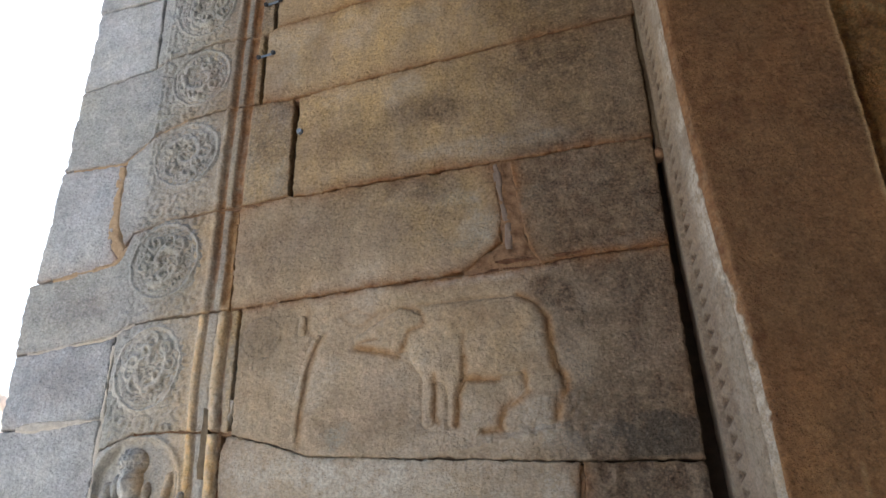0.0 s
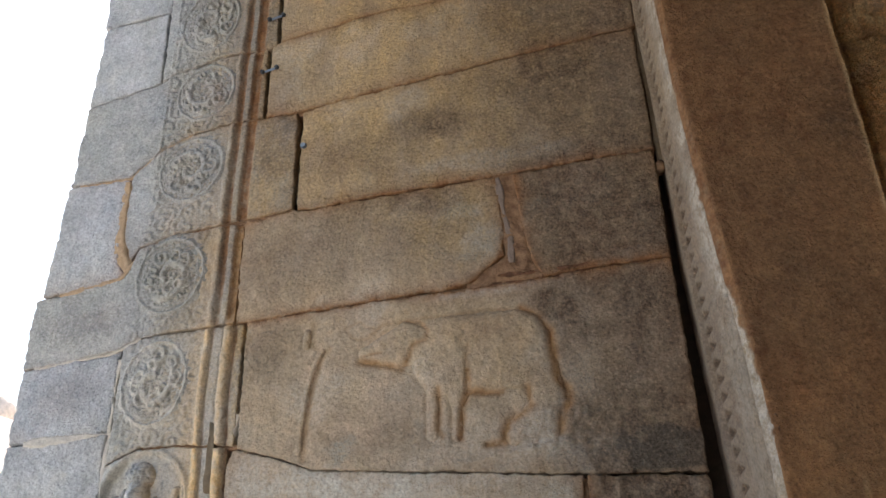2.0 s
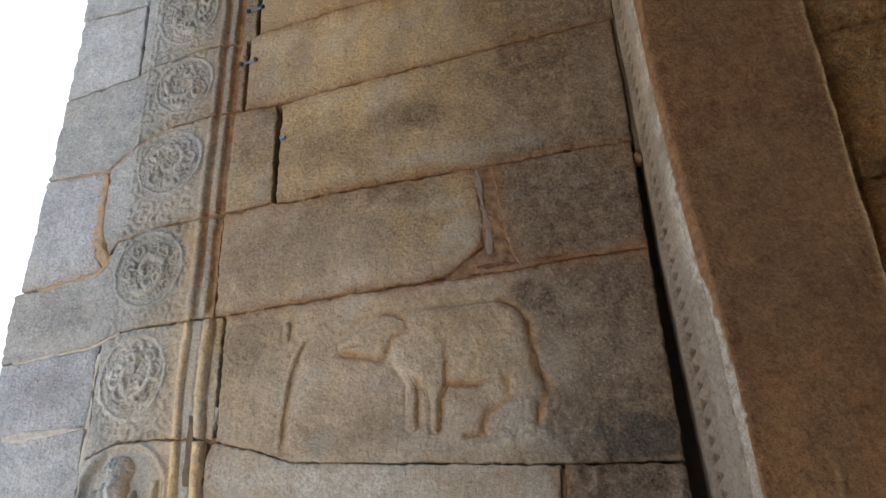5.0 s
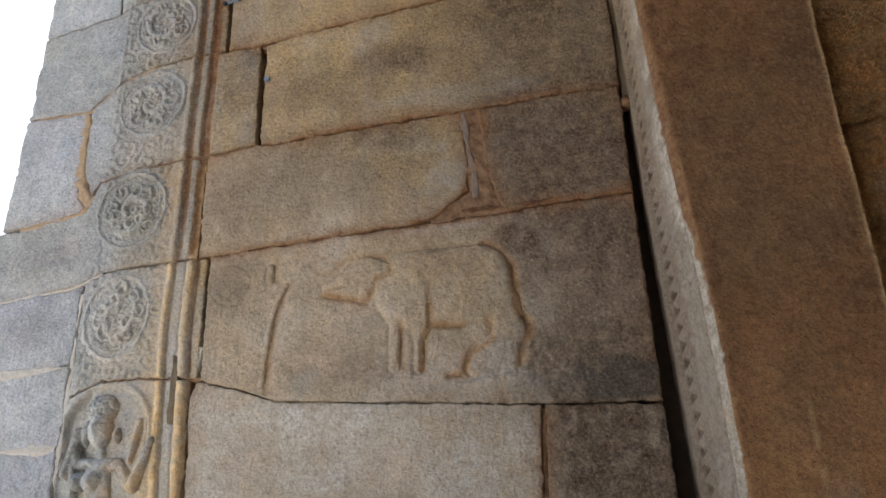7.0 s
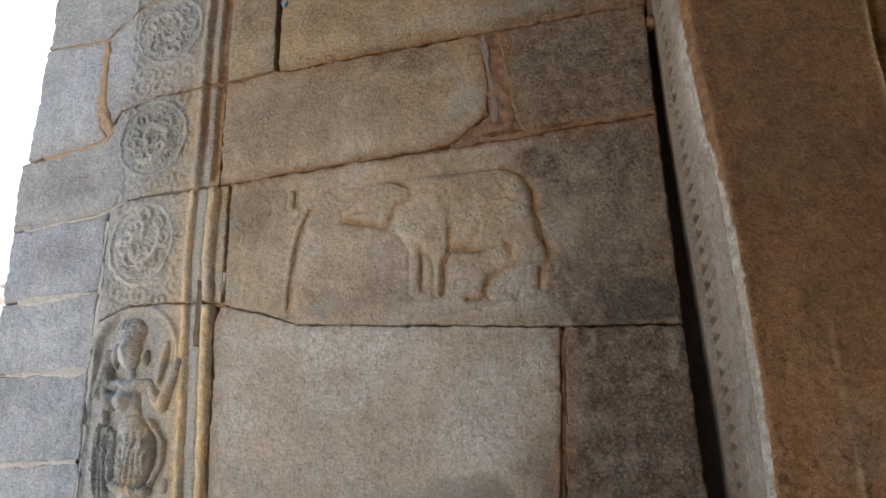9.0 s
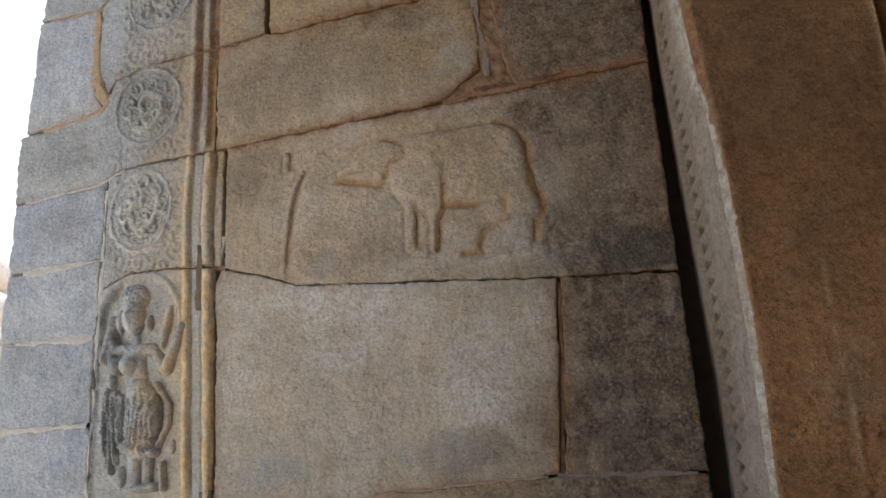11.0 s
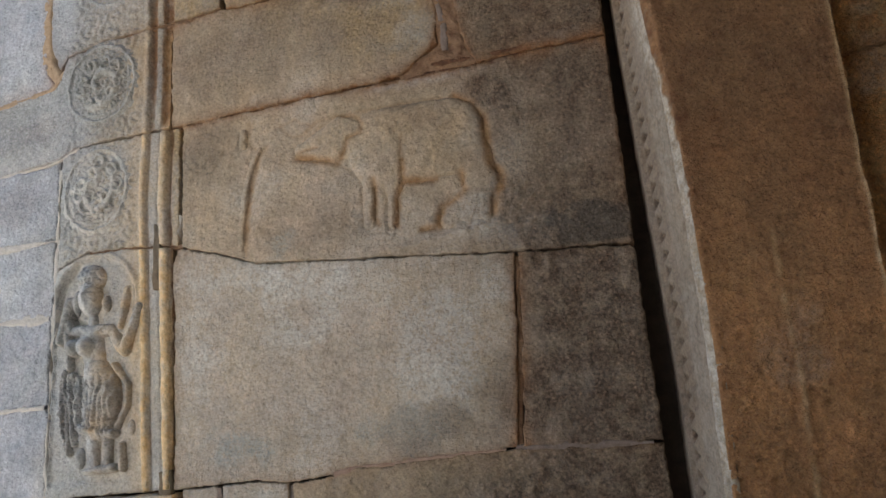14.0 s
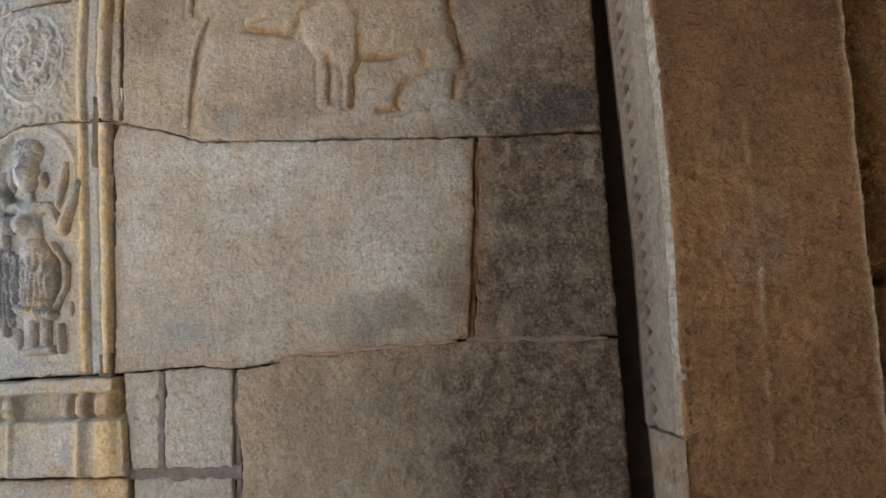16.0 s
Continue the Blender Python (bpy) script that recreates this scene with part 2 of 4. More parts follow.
def part(name, bm, material, parent, label="", smooth=False):
    """Links a bmesh as one mesh object under a thing or a part."""
    me = bpy.data.meshes.new(name)
    bm.to_mesh(me)
    bm.free()
    me.materials.append(material)
    if smooth:
        me.polygons.foreach_set("use_smooth", [True] * len(me.polygons))
    ob = new(name, me)
    ob.parent = parent
    return tagged(ob, label)


def box(x0, x1, y0, y1, z0, z1, bevel=0.0):
    bm = bmesh.new()
    bmesh.ops.create_cube(bm, size=1, matrix=Matrix.Translation(((x0 + x1) / 2, (y0 + y1) / 2, (z0 + z1) / 2)) @ Matrix.Diagonal((x1 - x0, y1 - y0, z1 - z0, 1)))
    if bevel:
        bmesh.ops.bevel(bm, geom=bm.edges[:], offset=bevel, segments=2, affect="EDGES")
    return bm


def sheet(name, x, y, z, material, parent, label="", back=0.08, stains=None, keep=None):
    """A grid surface that faces -y, closed by a skirt that goes back into the wall."""
    nv, nu = x.shape
    idx = np.arange(nv * nu).reshape(nv, nu)
    quads = np.stack([idx[:-1, :-1], idx[:-1, 1:], idx[1:, 1:], idx[1:, :-1]], -1).reshape(-1, 4)
    if keep is not None:
        k = keep
        quads = quads[(k[:-1, :-1] | k[:-1, 1:] | k[1:, 1:] | k[1:, :-1]).reshape(-1)]
    verts = np.stack([x, y, z], -1).reshape(-1, 3)
    stains = {k: np.asarray(v).reshape(-1) for k, v in (stains or {}).items()}
    faces = quads.tolist()
    if back is not None:
        rim = np.concatenate([idx[0, :], idx[1:, -1], idx[-1, -2::-1], idx[-2:0:-1, 0]])
        low = verts[rim].copy()
        low[:, 1] = back
        n, m = len(verts), len(rim)
        verts = np.concatenate([verts, low])
        for k in range(m):
            k2 = (k + 1) % m
            faces.append([int(rim[k]), int(n + k), int(n + k2), int(rim[k2])])
        stains = {key: np.concatenate([v, v[rim]]) for key, v in stains.items()}
    return finish(name, verts.tolist(), faces, material, parent, label, True, stains)


def ticks(length, res, edge):
    inner = np.linspace(edge, length - edge, max(3, int((length - 2 * edge) / res)))
    return np.concatenate([[0, edge * 0.12, edge * 0.35, edge * 0.65], inner, length - edge * np.array([0.65, 0.35, 0.12, 0])]) / length


def along(points, v, axis):
    """Reads a joint line: z at x (axis 0) or x at z (axis 1)."""
    p = sorted(points, key=lambda q: q[axis])
    return np.interp(v, [q[axis] for q in p], [q[1 - axis] for q in p])


SEED = [0]


def stone_block(parent, bottom, top, left, right, material=None, res=0.0075, edge=0.007, pebble=0.005, gap=0.0022, proud=0.0, wave=0.004, wobble=0.0045,
                rust=(0.2, 0.2, 0.1, 0.1), rust_reach=0.026, shape=None, label="", name="stone_block", back=0.08, marks=None):
    """One dressed block. bottom and top are joint lines in x, z; left and right are upright joint lines. rust: iron stain along top, bottom, left, right edge."""
    SEED[0] += 7
    sd = SEED[0]
    zm = 0.5 * (np.mean([p[1] for p in bottom]) + np.mean([p[1] for p in top]))
    wide = float(along(right, zm, 1) - along(left, zm, 1))
    xm = 0.5 * float(along(right, zm, 1) + along(left, zm, 1))
    tall = float(along(top, xm, 0) - along(bottom, xm, 0))
    u, v = np.meshgrid(ticks(wide, res, edge), ticks(tall, res, edge))
    z = along(bottom, xm, 0) + v * tall
    for k in range(2):
        xl, xr = along(left, z, 1) + gap, along(right, z, 1) - gap
        x = xl + (xr - xl) * u
        zb, zt = along(bottom, x, 0) + gap, along(top, x, 0) - gap
        z = zb + (zt - zb) * v
    du, dv = np.minimum(u, 1 - u) * wide, np.minimum(v, 1 - v) * tall
    fade_u, fade_v = np.exp(-du / 0.03), np.exp(-dv / 0.03)
    x0, z0 = x, z
    x = x0 + wobble * fade_u * (2 * (fbm(x0, z0, 0.045, sd) - 0.5) + 1.4 * (vn(x0, z0, 0.013, sd + 1) - 0.5)) * np.where(u < 0.5, -1, 1)
    z = z0 + wobble * fade_v * (2 * (fbm(x0, z0, 0.045, sd + 3) - 0.5) + 1.4 * (vn(x0, z0, 0.013, sd + 2) - 0.5))
    worn = edge * (0.55 + 0.9 * fbm(x0, z0, 0.12, sd + 5))
    # rounded arrises, soft corners
    e = np.sqrt(np.clip(1 - du / worn, 0, 1) ** 2 + np.clip(1 - dv / worn, 0, 1) ** 2)
    sink = worn * (1 - np.sqrt(np.maximum(1 - np.minimum(e, 1) ** 2, 0)))
    h = proud + wave * 2 * (fbm(x0, z0, 0.35, sd + 9) - 0.5) + wave * 0.7 * (fbm(x0, z0, 0.05, sd + 11) - 0.5)
    h = h + pebble * (fbm(x0, z0, 0.030, sd + 33, 3) - 0.5) * (0.6 + 0.8 * vn(x0, z0, 0.2, sd + 35))
    chip = step(0.58, 0.75, fbm(x0, z0, 0.05, sd + 17)) * np.exp(-np.minimum(du, dv) / 0.012)
    h = h - chip * 0.010
    if shape is not None:
        h = h + shape(x0, z0) * np.clip(np.minimum(du, dv) / 0.006, 0, 1)
    y = -(h - sink)
    n = 0.35 + 0.9 * fbm(x0, z0, 0.13, sd + 21)
    dt, db, dl, dr = (1 - v) * tall, v * tall, u * wide, (1 - u) * wide
    r = sum(a * np.exp(-d / (rust_reach * n)) for a, d in zip(rust, (dt, db, dl, dr))) * n * 1.5
    st = weather_shade(x0, z0)
    st["rust"] = np.clip(st["rust"] + r, 0, 1)
    if marks is not None:
        for key, val in marks(x0, z0).items():
            st[key] = np.clip(st[key] + val, 0, 1)
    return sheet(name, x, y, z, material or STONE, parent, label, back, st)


def weather_shade(x, z):
    """Tones of the wall: ochre wash, sooty stains with painted shade, damp, pale lime bloom, iron."""
    inner = step(-1.68, -1.5, x)
    ochre = inner * ((0.14 + 0.26 * step(2.95, 3.25, z)) + 0.40 * (fbm(x, z, 0.35, 2) - 0.35)) + 0.75 * spot(x, z, -0.85, 3.75, 0.75, 0.75, 4) * inner
    ochre = ochre + 0.65 * spot(x, z, -0.75, 2.93, 0.32, 0.22, 5) + 0.18 * spot(x, z, -0.62, 1.80, 0.34, 0.30, 42, 0.8) + 0.25 * spot(x, z, -1.3, 3.4, 0.3, 0.25, 8) + 0.1 * step(2.2, 2.7, z) * inner * step(-0.5, -1.1, x)
    ochre = ochre + 0.12 * spot(x, z, -0.75, 2.55, 0.4, 0.2, 3) + 0.3 * spot(x, z, -1.75, 3.3, 0.25, 1.6, 10) + 0.28 * spot(x, z, -1.85, 1.9, 0.28, 0.9, 11)
    # weaker light towards the jamb and upward put into the colour, besides sooty spots
    soot_shade = 0.30 * spot(x, z, -0.15, 3.55, 0.55, 0.8, 6, 1.3) + 0.34 * spot(x, z, -0.10, 2.95, 0.48, 0.4, 7, 0.9) + inner * (0.34 * step(-1.1, -0.1, x) + 0.26 * step(2.62, 2.95, z) * (0.4 + fbm(x, z, 0.3, 40)))
    # right end: sooty stone and the passage's dimness painted together
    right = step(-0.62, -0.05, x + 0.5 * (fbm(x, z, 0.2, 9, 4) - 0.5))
    soot_shade = soot_shade + 0.50 * right * step(2.95, 2.7, z) * step(2.0, 2.08, z) + 0.68 * right * step(2.06, 2.0, z) * (0.65 + 0.7 * fbm(x, z, 0.16, 18))
    soot_shade = soot_shade + 0.5 * spot(x, z, -0.12, 2.13, 0.17, 0.12, 12, 1.1) + 0.6 * step(0.3, 0.6, spot(x, z, -0.12, 2.13, 0.19, 0.14, 12, 1.3)) + 0.25 * spot(x, z, -0.40, 1.18, 0.9, 0.35, 14) + 0.3 * spot(x, z, -0.85, 3.43, 0.2, 0.12, 15) + 0.5 * spot(x, z, -0.42, 2.62, 0.10, 0.07, 19)
    soot_shade = soot_shade + 0.4 * inner * spot(x, z, -0.85, 3.10, 0.22, 0.07, 17) + 0.28 * spot(x, z, -1.15, 3.36, 0.16, 0.16, 16) + 0.2 * inner * step(0.5, 0.75, fbm(x, z, 0.28, 25))
    soot_shade = soot_shade + 0.16 * spot(x, z, -2.15, 2.75, 0.12, 0.1, 20) + 0.16 * spot(x, z, -2.3, 2.72, 0.2, 0.1, 24) + 0.25 * spot(x, z, -2.28, 2.45, 0.15, 0.1, 30) + 0.16 * spot(x, z, -1.45, 2.6, 0.16, 0.1, 33)
    soot_shade = soot_shade + 0.25 * spot(x, z, -1.3, 1.50, 0.25, 0.07, 34, 0.9) + 0.3 * spot(x, z, -0.7, 1.50, 0.35, 0.08, 35, 0.9)
    pale = 1.1 * spot(x, z, -0.16, 2.785, 0.13, 0.030, 38, 0.9) + 0.5 * spot(x, z, -0.55, 2.70, 0.25, 0.03, 39, 0.9) + 0.45 * spot(x, z, -1.15, 1.99, 0.20, 0.14, 22, 1.3) + 0.45 * spot(x, z, -1.30, 2.07, 0.22, 0.05, 21, 1.0) + 0.65 * spot(x, z, -0.62, 1.75, 0.22, 0.2, 23, 0.8) + 0.55 * spot(x, z, -0.45, 1.95, 0.1, 0.1, 26, 0.9)
    pale = pale + 0.6 * spot(x, z, -0.62, 2.92, 0.1, 0.12, 27, 0.8) + 0.65 * spot(x, z, -0.42, 2.1, 0.18, 0.06, 29, 0.9) + 0.35 * spot(x, z, -1.5, 1.85, 0.08, 0.35, 28, 0.9)
    pale = pale + 0.45 * spot(x, z, -0.5, 3.25, 0.35, 0.05, 32, 0.9) + 0.3 * inner * step(0.55, 0.75, fbm(x, z, 0.18, 36)) + 0.4 * spot(x, z, -0.15, 1.97, 0.14, 0.05, 37, 0.9)
    soot_shade = soot_shade + 0.26 * spot(x, z, -1.28, 2.93, 0.40, 0.22, 41, 0.8)
    soot_shade = soot_shade * step(0.3, 0.2, x)
    return {"ochre": np.clip(ochre, 0, 1), "soot_shade": np.clip(soot_shade, 0, 0.95), "pale": np.clip(pale, 0, 1), "rust": 0.10 * step(0.55, 0.75, fbm(x, z, 0.25, 31)) * inner, "amber": 0 * x, "damp": 0.62 * step(0.30, 0.85, spot(x, z, -0.10, 2.095, 0.19, 0.12, 12, 0.6) + 0.9 * (fbm(x, z, 0.035, 49) - 0.5) + 0.7 * (fbm(x * 2.2, z * 0.4, 0.05, 43) - 0.5)) * step(2.035, 2.05, z),
            "lichen": 0.5 * spot(x, z, -1.38, 1.48, 0.13, 0.07, 44, 1.0) + 0.35 * spot(x, z, -0.78, 1.52, 0.2, 0.08, 46, 1.2) + 0.4 * spot(x, z, -1.17, 2.17, 0.06, 0.05, 47, 0.9) + 0.35 * spot(x, z, -0.6, 2.95, 0.25, 0.1, 48, 1.2)}


def mortar(parent, line, width, y, material, label="", rough=0.5):
    """Pointing pressed into a joint: a lumpy ribbon along the joint line."""
    SEED[0] += 7
    sd = SEED[0]
    p = np.array(line)
    s = np.concatenate([[0], np.cumsum(np.hypot(*np.diff(p, axis=0).T))])
    t = np.linspace(0, s[-1], max(4, int(s[-1] / 0.012)))
    cx, cz = np.interp(t, s, p[:, 0]), np.interp(t, s, p[:, 1])
    tx, tz = np.gradient(cx), np.gradient(cz)
    ln = np.hypot(tx, tz) + 1e-9
    nx, nz = -tz / ln, tx / ln
    w = width * (1 - rough / 2 + rough * 1.6 * (fbm(t, t * 0, 0.08, sd) - 0.3))
    a = np.linspace(-0.5, 0.5, 15 if width > 0.05 else 7)
    drop = 0.02 * np.abs(2 * a) ** 8
    x = cx[None] + nx[None] * w[None] * a[:, None]
    z = cz[None] + nz[None] * w[None] * a[:, None]
    yy = y + drop[:, None] + (0.018 if width > 0.05 else 0.014) * (fbm(x, z, 0.028, sd + 1) - 0.5)
    return sheet("mortar_joint", x, yy, z, material, parent, label, None)


# ---- large structure ----
# core runs unseen above the blocks to 9 m to block the sun
wall = part("wall_north", box(-2.40, 0.014, 0.075, 0.9, 0.0, 9.0), CORE, None)
tagged(wall, "passage wall of weathered grey granite blocks with carved border", "wall", kind="structure")
inner_wall = part("wall_inner", box(0.014, 5.0, 0.12, 0.9, 0.0, 4.9), CORE, None)
tagged(inner_wall, "rough reddish stone wall behind the door jamb", "wall", kind="structure")
# out of view; starts at x -1.3 so that skylight reaches the left stones
south = part("wall_south", box(-1.3, 5.0, -4.3, -3.4, 0.0, 4.9), PLAIN_STONE, None)
tagged(south, "unseen plain stone wall across the passage, cut short to admit skylight", "wall", kind="structure")
# unseen end wall; its doorway is added to light the jamb and rough wall
frame_bm = box(4.4, 5.0, -0.6, 0.9, 0.0, 4.9)
for y0, y1, z0 in ((-4.3, -3.3, 0.0), (-3.3, -0.6, 3.0)):
    bmesh.ops.create_cube(frame_bm, size=1, matrix=Matrix.Translation((4.7, (y0 + y1) / 2, (z0 + 4.9) / 2)) @ Matrix.Diagonal((0.6, y1 - y0, 4.9 - z0, 1)))
east = part("wall_east", frame_bm, PLAIN_STONE, None)
tagged(east, "unseen stone end wall with a doorway added to let light in", "wall", kind="structure")
# out of view; placed and darkened to limit light on the upper wall
roof = part("ceiling", box(-1.9, 5.5, -4.3, 0.07, 4.6, 9.0), DARK_CEILING, None)
tagged(roof, "unseen dark ceiling slab added to hold down light from above", "ceiling", kind="structure")
# out of view; kept pale as a reflector for the lower wall
paving = part("floor", box(-2.6, 5.5, -4.3, 0.9, -0.3, 0.0), PAVING, None)
tagged(paving, "unseen pale stone floor that bounces light up the passage", "floor", kind="structure")


def ground_sheet():
    """The dry ground round the gate, flat near by and uneven farther off."""
    g = np.concatenate([-np.geomspace(2000, 1, 50), np.linspace(-0.8, 0.8, 5), np.geomspace(1, 2000, 50)])
    x, y = np.meshgrid(g, g)
    far = np.hypot(x, y)
    z = -0.06 - 0.4 * step(6, 16, far) + 0.25 * (fbm(x, y, 3.0, 3) - 0.5) * step(7, 15, far) + 6 * (fbm(x, y, 60, 4) - 0.5) * step(60, 200, far)
    n = len(g)
    i = np.arange(n * n).reshape(n, n)
    quads = np.stack([i[:-1, :-1], i[:-1, 1:], i[1:, 1:], i[1:, :-1]], -1).reshape(-1, 4).tolist()
    ob = finish("ground", np.stack([x, y, z], -1).reshape(-1, 3).tolist(), quads, EARTH, None, "dry sandy ground round the stone gateway", True)
    return tagged(ob, category="ground", kind="structure")


ground_sheet()


def hill_height(x, y):
    mound = 58 * np.exp(-(((x + 150) / 60) ** 2 + ((y - 150) / 90) ** 2))
    return mound * (0.75 + 0.5 * fbm(x, y, 34, 8)) + 5 * step(4, 20, mound) * (fbm(x, y, 9, 6) - 0.5) - 3.0


def rocky_hill():
    """A far bare hill of pinkish rock beside the gate."""
    x, y = np.meshgrid(np.arange(-300, 0, 3.0), np.arange(-40, 340, 3.0))
    z = hill_height(x, y)
    nv, nu = x.shape
    i = np.arange(nv * nu).reshape(nv, nu)
    quads = np.stack([i[:-1, :-1], i[:-1, 1:], i[1:, 1:], i[1:, :-1]], -1).reshape(-1, 4).tolist()
    ob = finish("rocky_hill", np.stack([x, y, z], -1).reshape(-1, 3).tolist(), quads, BOULDER, None, "far bare hill of pinkish sunlit rock", True)
    return tagged(ob, category="hill")


rocky_hill()

# joint lines of the wall, as x, z
J_A = [(-1.52, 4.02), (-1.32, 4.05), (-1.09, 4.09), (-0.5, 4.13), (0.04, 4.17)]
J_B = [(-1.57, 3.61), (-1.39, 3.613), (-1.11, 3.655), (-0.72, 3.70), (-0.48, 3.73), (0.04, 3.785)]
J_C = [(-1.64, 3.11), (-1.40, 3.137), (-1.32, 3.13), (-1.10, 3.15), (-0.59, 3.165), (-0.31, 3.185), (0.03, 3.195)]
J_D = [(-1.63, 2.67), (-1.57, 2.678), (-1.09, 2.705), (-0.68, 2.72), (-0.43, 2.73), (-0.33, 2.74), (0.03, 2.755)]
J_E = [(-1.62, 2.215), (-1.56, 2.205), (-1.42, 2.165), (-1.28, 2.115), (-1.08, 2.098), (-0.82, 2.077), (-0.37, 2.042), (0.03, 2.022)]
J_F = [(-1.60, 1.372), (-1.29, 1.382), (-1.16, 1.368), (-1.05, 1.38), (-0.95, 1.40), (-0.65, 1.418), (-0.42, 1.425), (0.03, 1.412)]
P_1 = [(-2.45, 3.815), (-2.08, 3.893), (-2.02, 3.93), (-1.80, 3.985), (-1.52, 3.99)]
P_2 = [(-2.45, 3.395), (-2.16, 3.40), (-2.03, 3.52), (-1.89, 3.58), (-1.71, 3.608), (-1.39, 3.613)]
P_3 = [(-2.16, 2.935), (-2.10, 2.98), (-2.06, 3.05), (-1.91, 3.095), (-1.71, 3.11), (-1.40, 3.137)]
P_3L = [(-2.50, 2.868), (-2.21, 2.908), (-2.12, 2.925), (-2.06, 3.05), (-1.91, 3.095), (-1.71, 3.11), (-1.60, 3.112)]
P_4 = [(-2.50, 2.568), (-2.10, 2.612), (-2.00, 2.658), (-1.85, 2.67), (-1.56, 2.676)]
P_5 = [(-2.08, 2.17), (-2.03, 2.20), (-1.94, 2.232), (-1.79, 2.232), (-1.56, 2.212)]
P_6 = [(-2.09, 1.362), (-1.82, 1.37), (-1.56, 1.368)]


def level(z, x0=-2.6, x1=0.1):
    return [(x0, z), (x1, z)]


def upright(x, z0=0.0, z1=5.0):
    return [(x, z0), (x, z1)]


# ---- carved border: ribs, medallions, figure ----
def rib_axis(z):
    """Inner side of the flat fillet between the two mouldings."""
    return np.interp(z, [1.3, 1.74, 2.36, 2.70, 2.86, 3.29, 3.52, 4.4], [-1.618, -1.632, -1.655, -1.648, -1.642, -1.641, -1.634, -1.620])


def ribs(x, z):
    """Mouldings down the border's inner edge: sharp-cut grooves high up, rounded beads below."""
    d = x - rib_axis(z) + 0.005 * (vn(z, z * 0, 0.13, 5) - 0.5) + 0.004 * (vn(z, z * 0, 0.03, 6) - 0.5)
    low = step(2.73, 2.64, z)

    def bead(c, w, high):
        return high * np.sqrt(np.clip(1 - ((d - c) / w) ** 2, 0, 1))
    wear = 0.6 + 0.7 * vn(x, z, 0.05, 9)
    cut = step(-0.057, -0.050, d) * step(-0.028, -0.034, d)
    wide = step(-0.002, 0.005, d) * step(0.040, 0.032, d)
    top = bead(-0.068, 0.012, 0.010) * wear - 0.014 * cut + 0.003 * step(-0.03, -0.026, d) * step(0.0, -0.004, d) - 0.018 * wide
    foot = bead(-0.066, 0.014, 0.013) * wear + bead(0.018, 0.020, 0.018) * (0.6 + 0.5 * wear)
    for c, w, deep in ((-0.049, 0.005, 0.010), (-0.004, 0.004, 0.008), (0.042, 0.006, 0.014)):
        foot = foot - deep * np.exp(-((d - c) / w) ** 2)
    return top * (1 - low) + foot * low


def leafage(x, z):
    """Worn scrollwork between the medallions, inside two thin upright fillets."""
    band = step(-2.06, -2.03, x) * step(-1.73, -1.76, x)
    lines = 0.007 * (np.exp(-((x + 2.035) / 0.006) ** 2) + np.exp(-((x + 2.012) / 0.005) ** 2)) * step(3.0, 3.5, z)
    return band * (0.011 * (curls(x, z, 0.07, 41, 13.0) - 0.35) + 0.006 * (curls(x, z, 0.028, 42, 8.0) - 0.4)) * (0.4 + 0.9 * fbm(x, z, 0.10, 43)) + lines


def rib_marks(x, z):
    d = x - rib_axis(z)
    n = 0.4 + 0.95 * fbm(x, z, 0.08, 45)
    low = step(2.73, 2.62, z)
    half = step(3.2, 3.0, z) * (1 - low)
    cut, wide = np.exp(-((d + 0.042) / 0.013) ** 2), step(-0.006, 0.004, d) * step(0.046, 0.036, d)
    beads = np.exp(-((d + 0.066) / 0.013) ** 4) + np.exp(-((d - 0.018) / 0.019) ** 4)
    seams = np.exp(-((d + 0.048) / 0.006) ** 2) * 0.5 + np.exp(-((d - 0.044) / 0.007) ** 2) + 0.3 * np.exp(-((d + 0.004) / 0.004) ** 2)
    side = step(-0.17, -0.09, d) * step(-0.055, -0.075, d)
    rust = (1 - low) * (1.0 * cut + 1.1 * wide + (0.12 + 0.2 * step(3.2, 2.9, z)) * side) + low * (0.9 * seams + 0.12 * side)
    amber = low * (0.45 + 0.55 * step(2.35, 2.1, z)) * (1.45 * beads * (0.35 + 0.65 * step(0.25, 0.6, fbm(x, z * 0.5, 0.03, 46))) + 0.35 * side) + half * (0.25 * wide + 0.25 * side)
    # darker in bands by height, most beside the upper mouldings
    return {"rust": np.clip(rust * n, 0, 0.95), "amber": np.clip(amber * n * 1.1, 0, 0.92), "ochre": 0.15 * step(-2.0, -1.8, x) + 0.45 * step(-1.61, -1.60, x),
            "soot_shade": 0.20 * step(2.6, 2.85, z) * step(-2.15, -1.85, x) * (0.3 + n) + 0.32 * step(3.2, 3.7, z) * step(-1.80, -1.70, x) + 0.16 * step(2.2, 2.4, z) * step(3.2, 3.0, z) * n, "pale": 0.18 * low * (0.5 + n) * step(-1.595, -1.61, x)}


def border_shape(x, z):
    return ribs(x, z) + leafage(x, z)


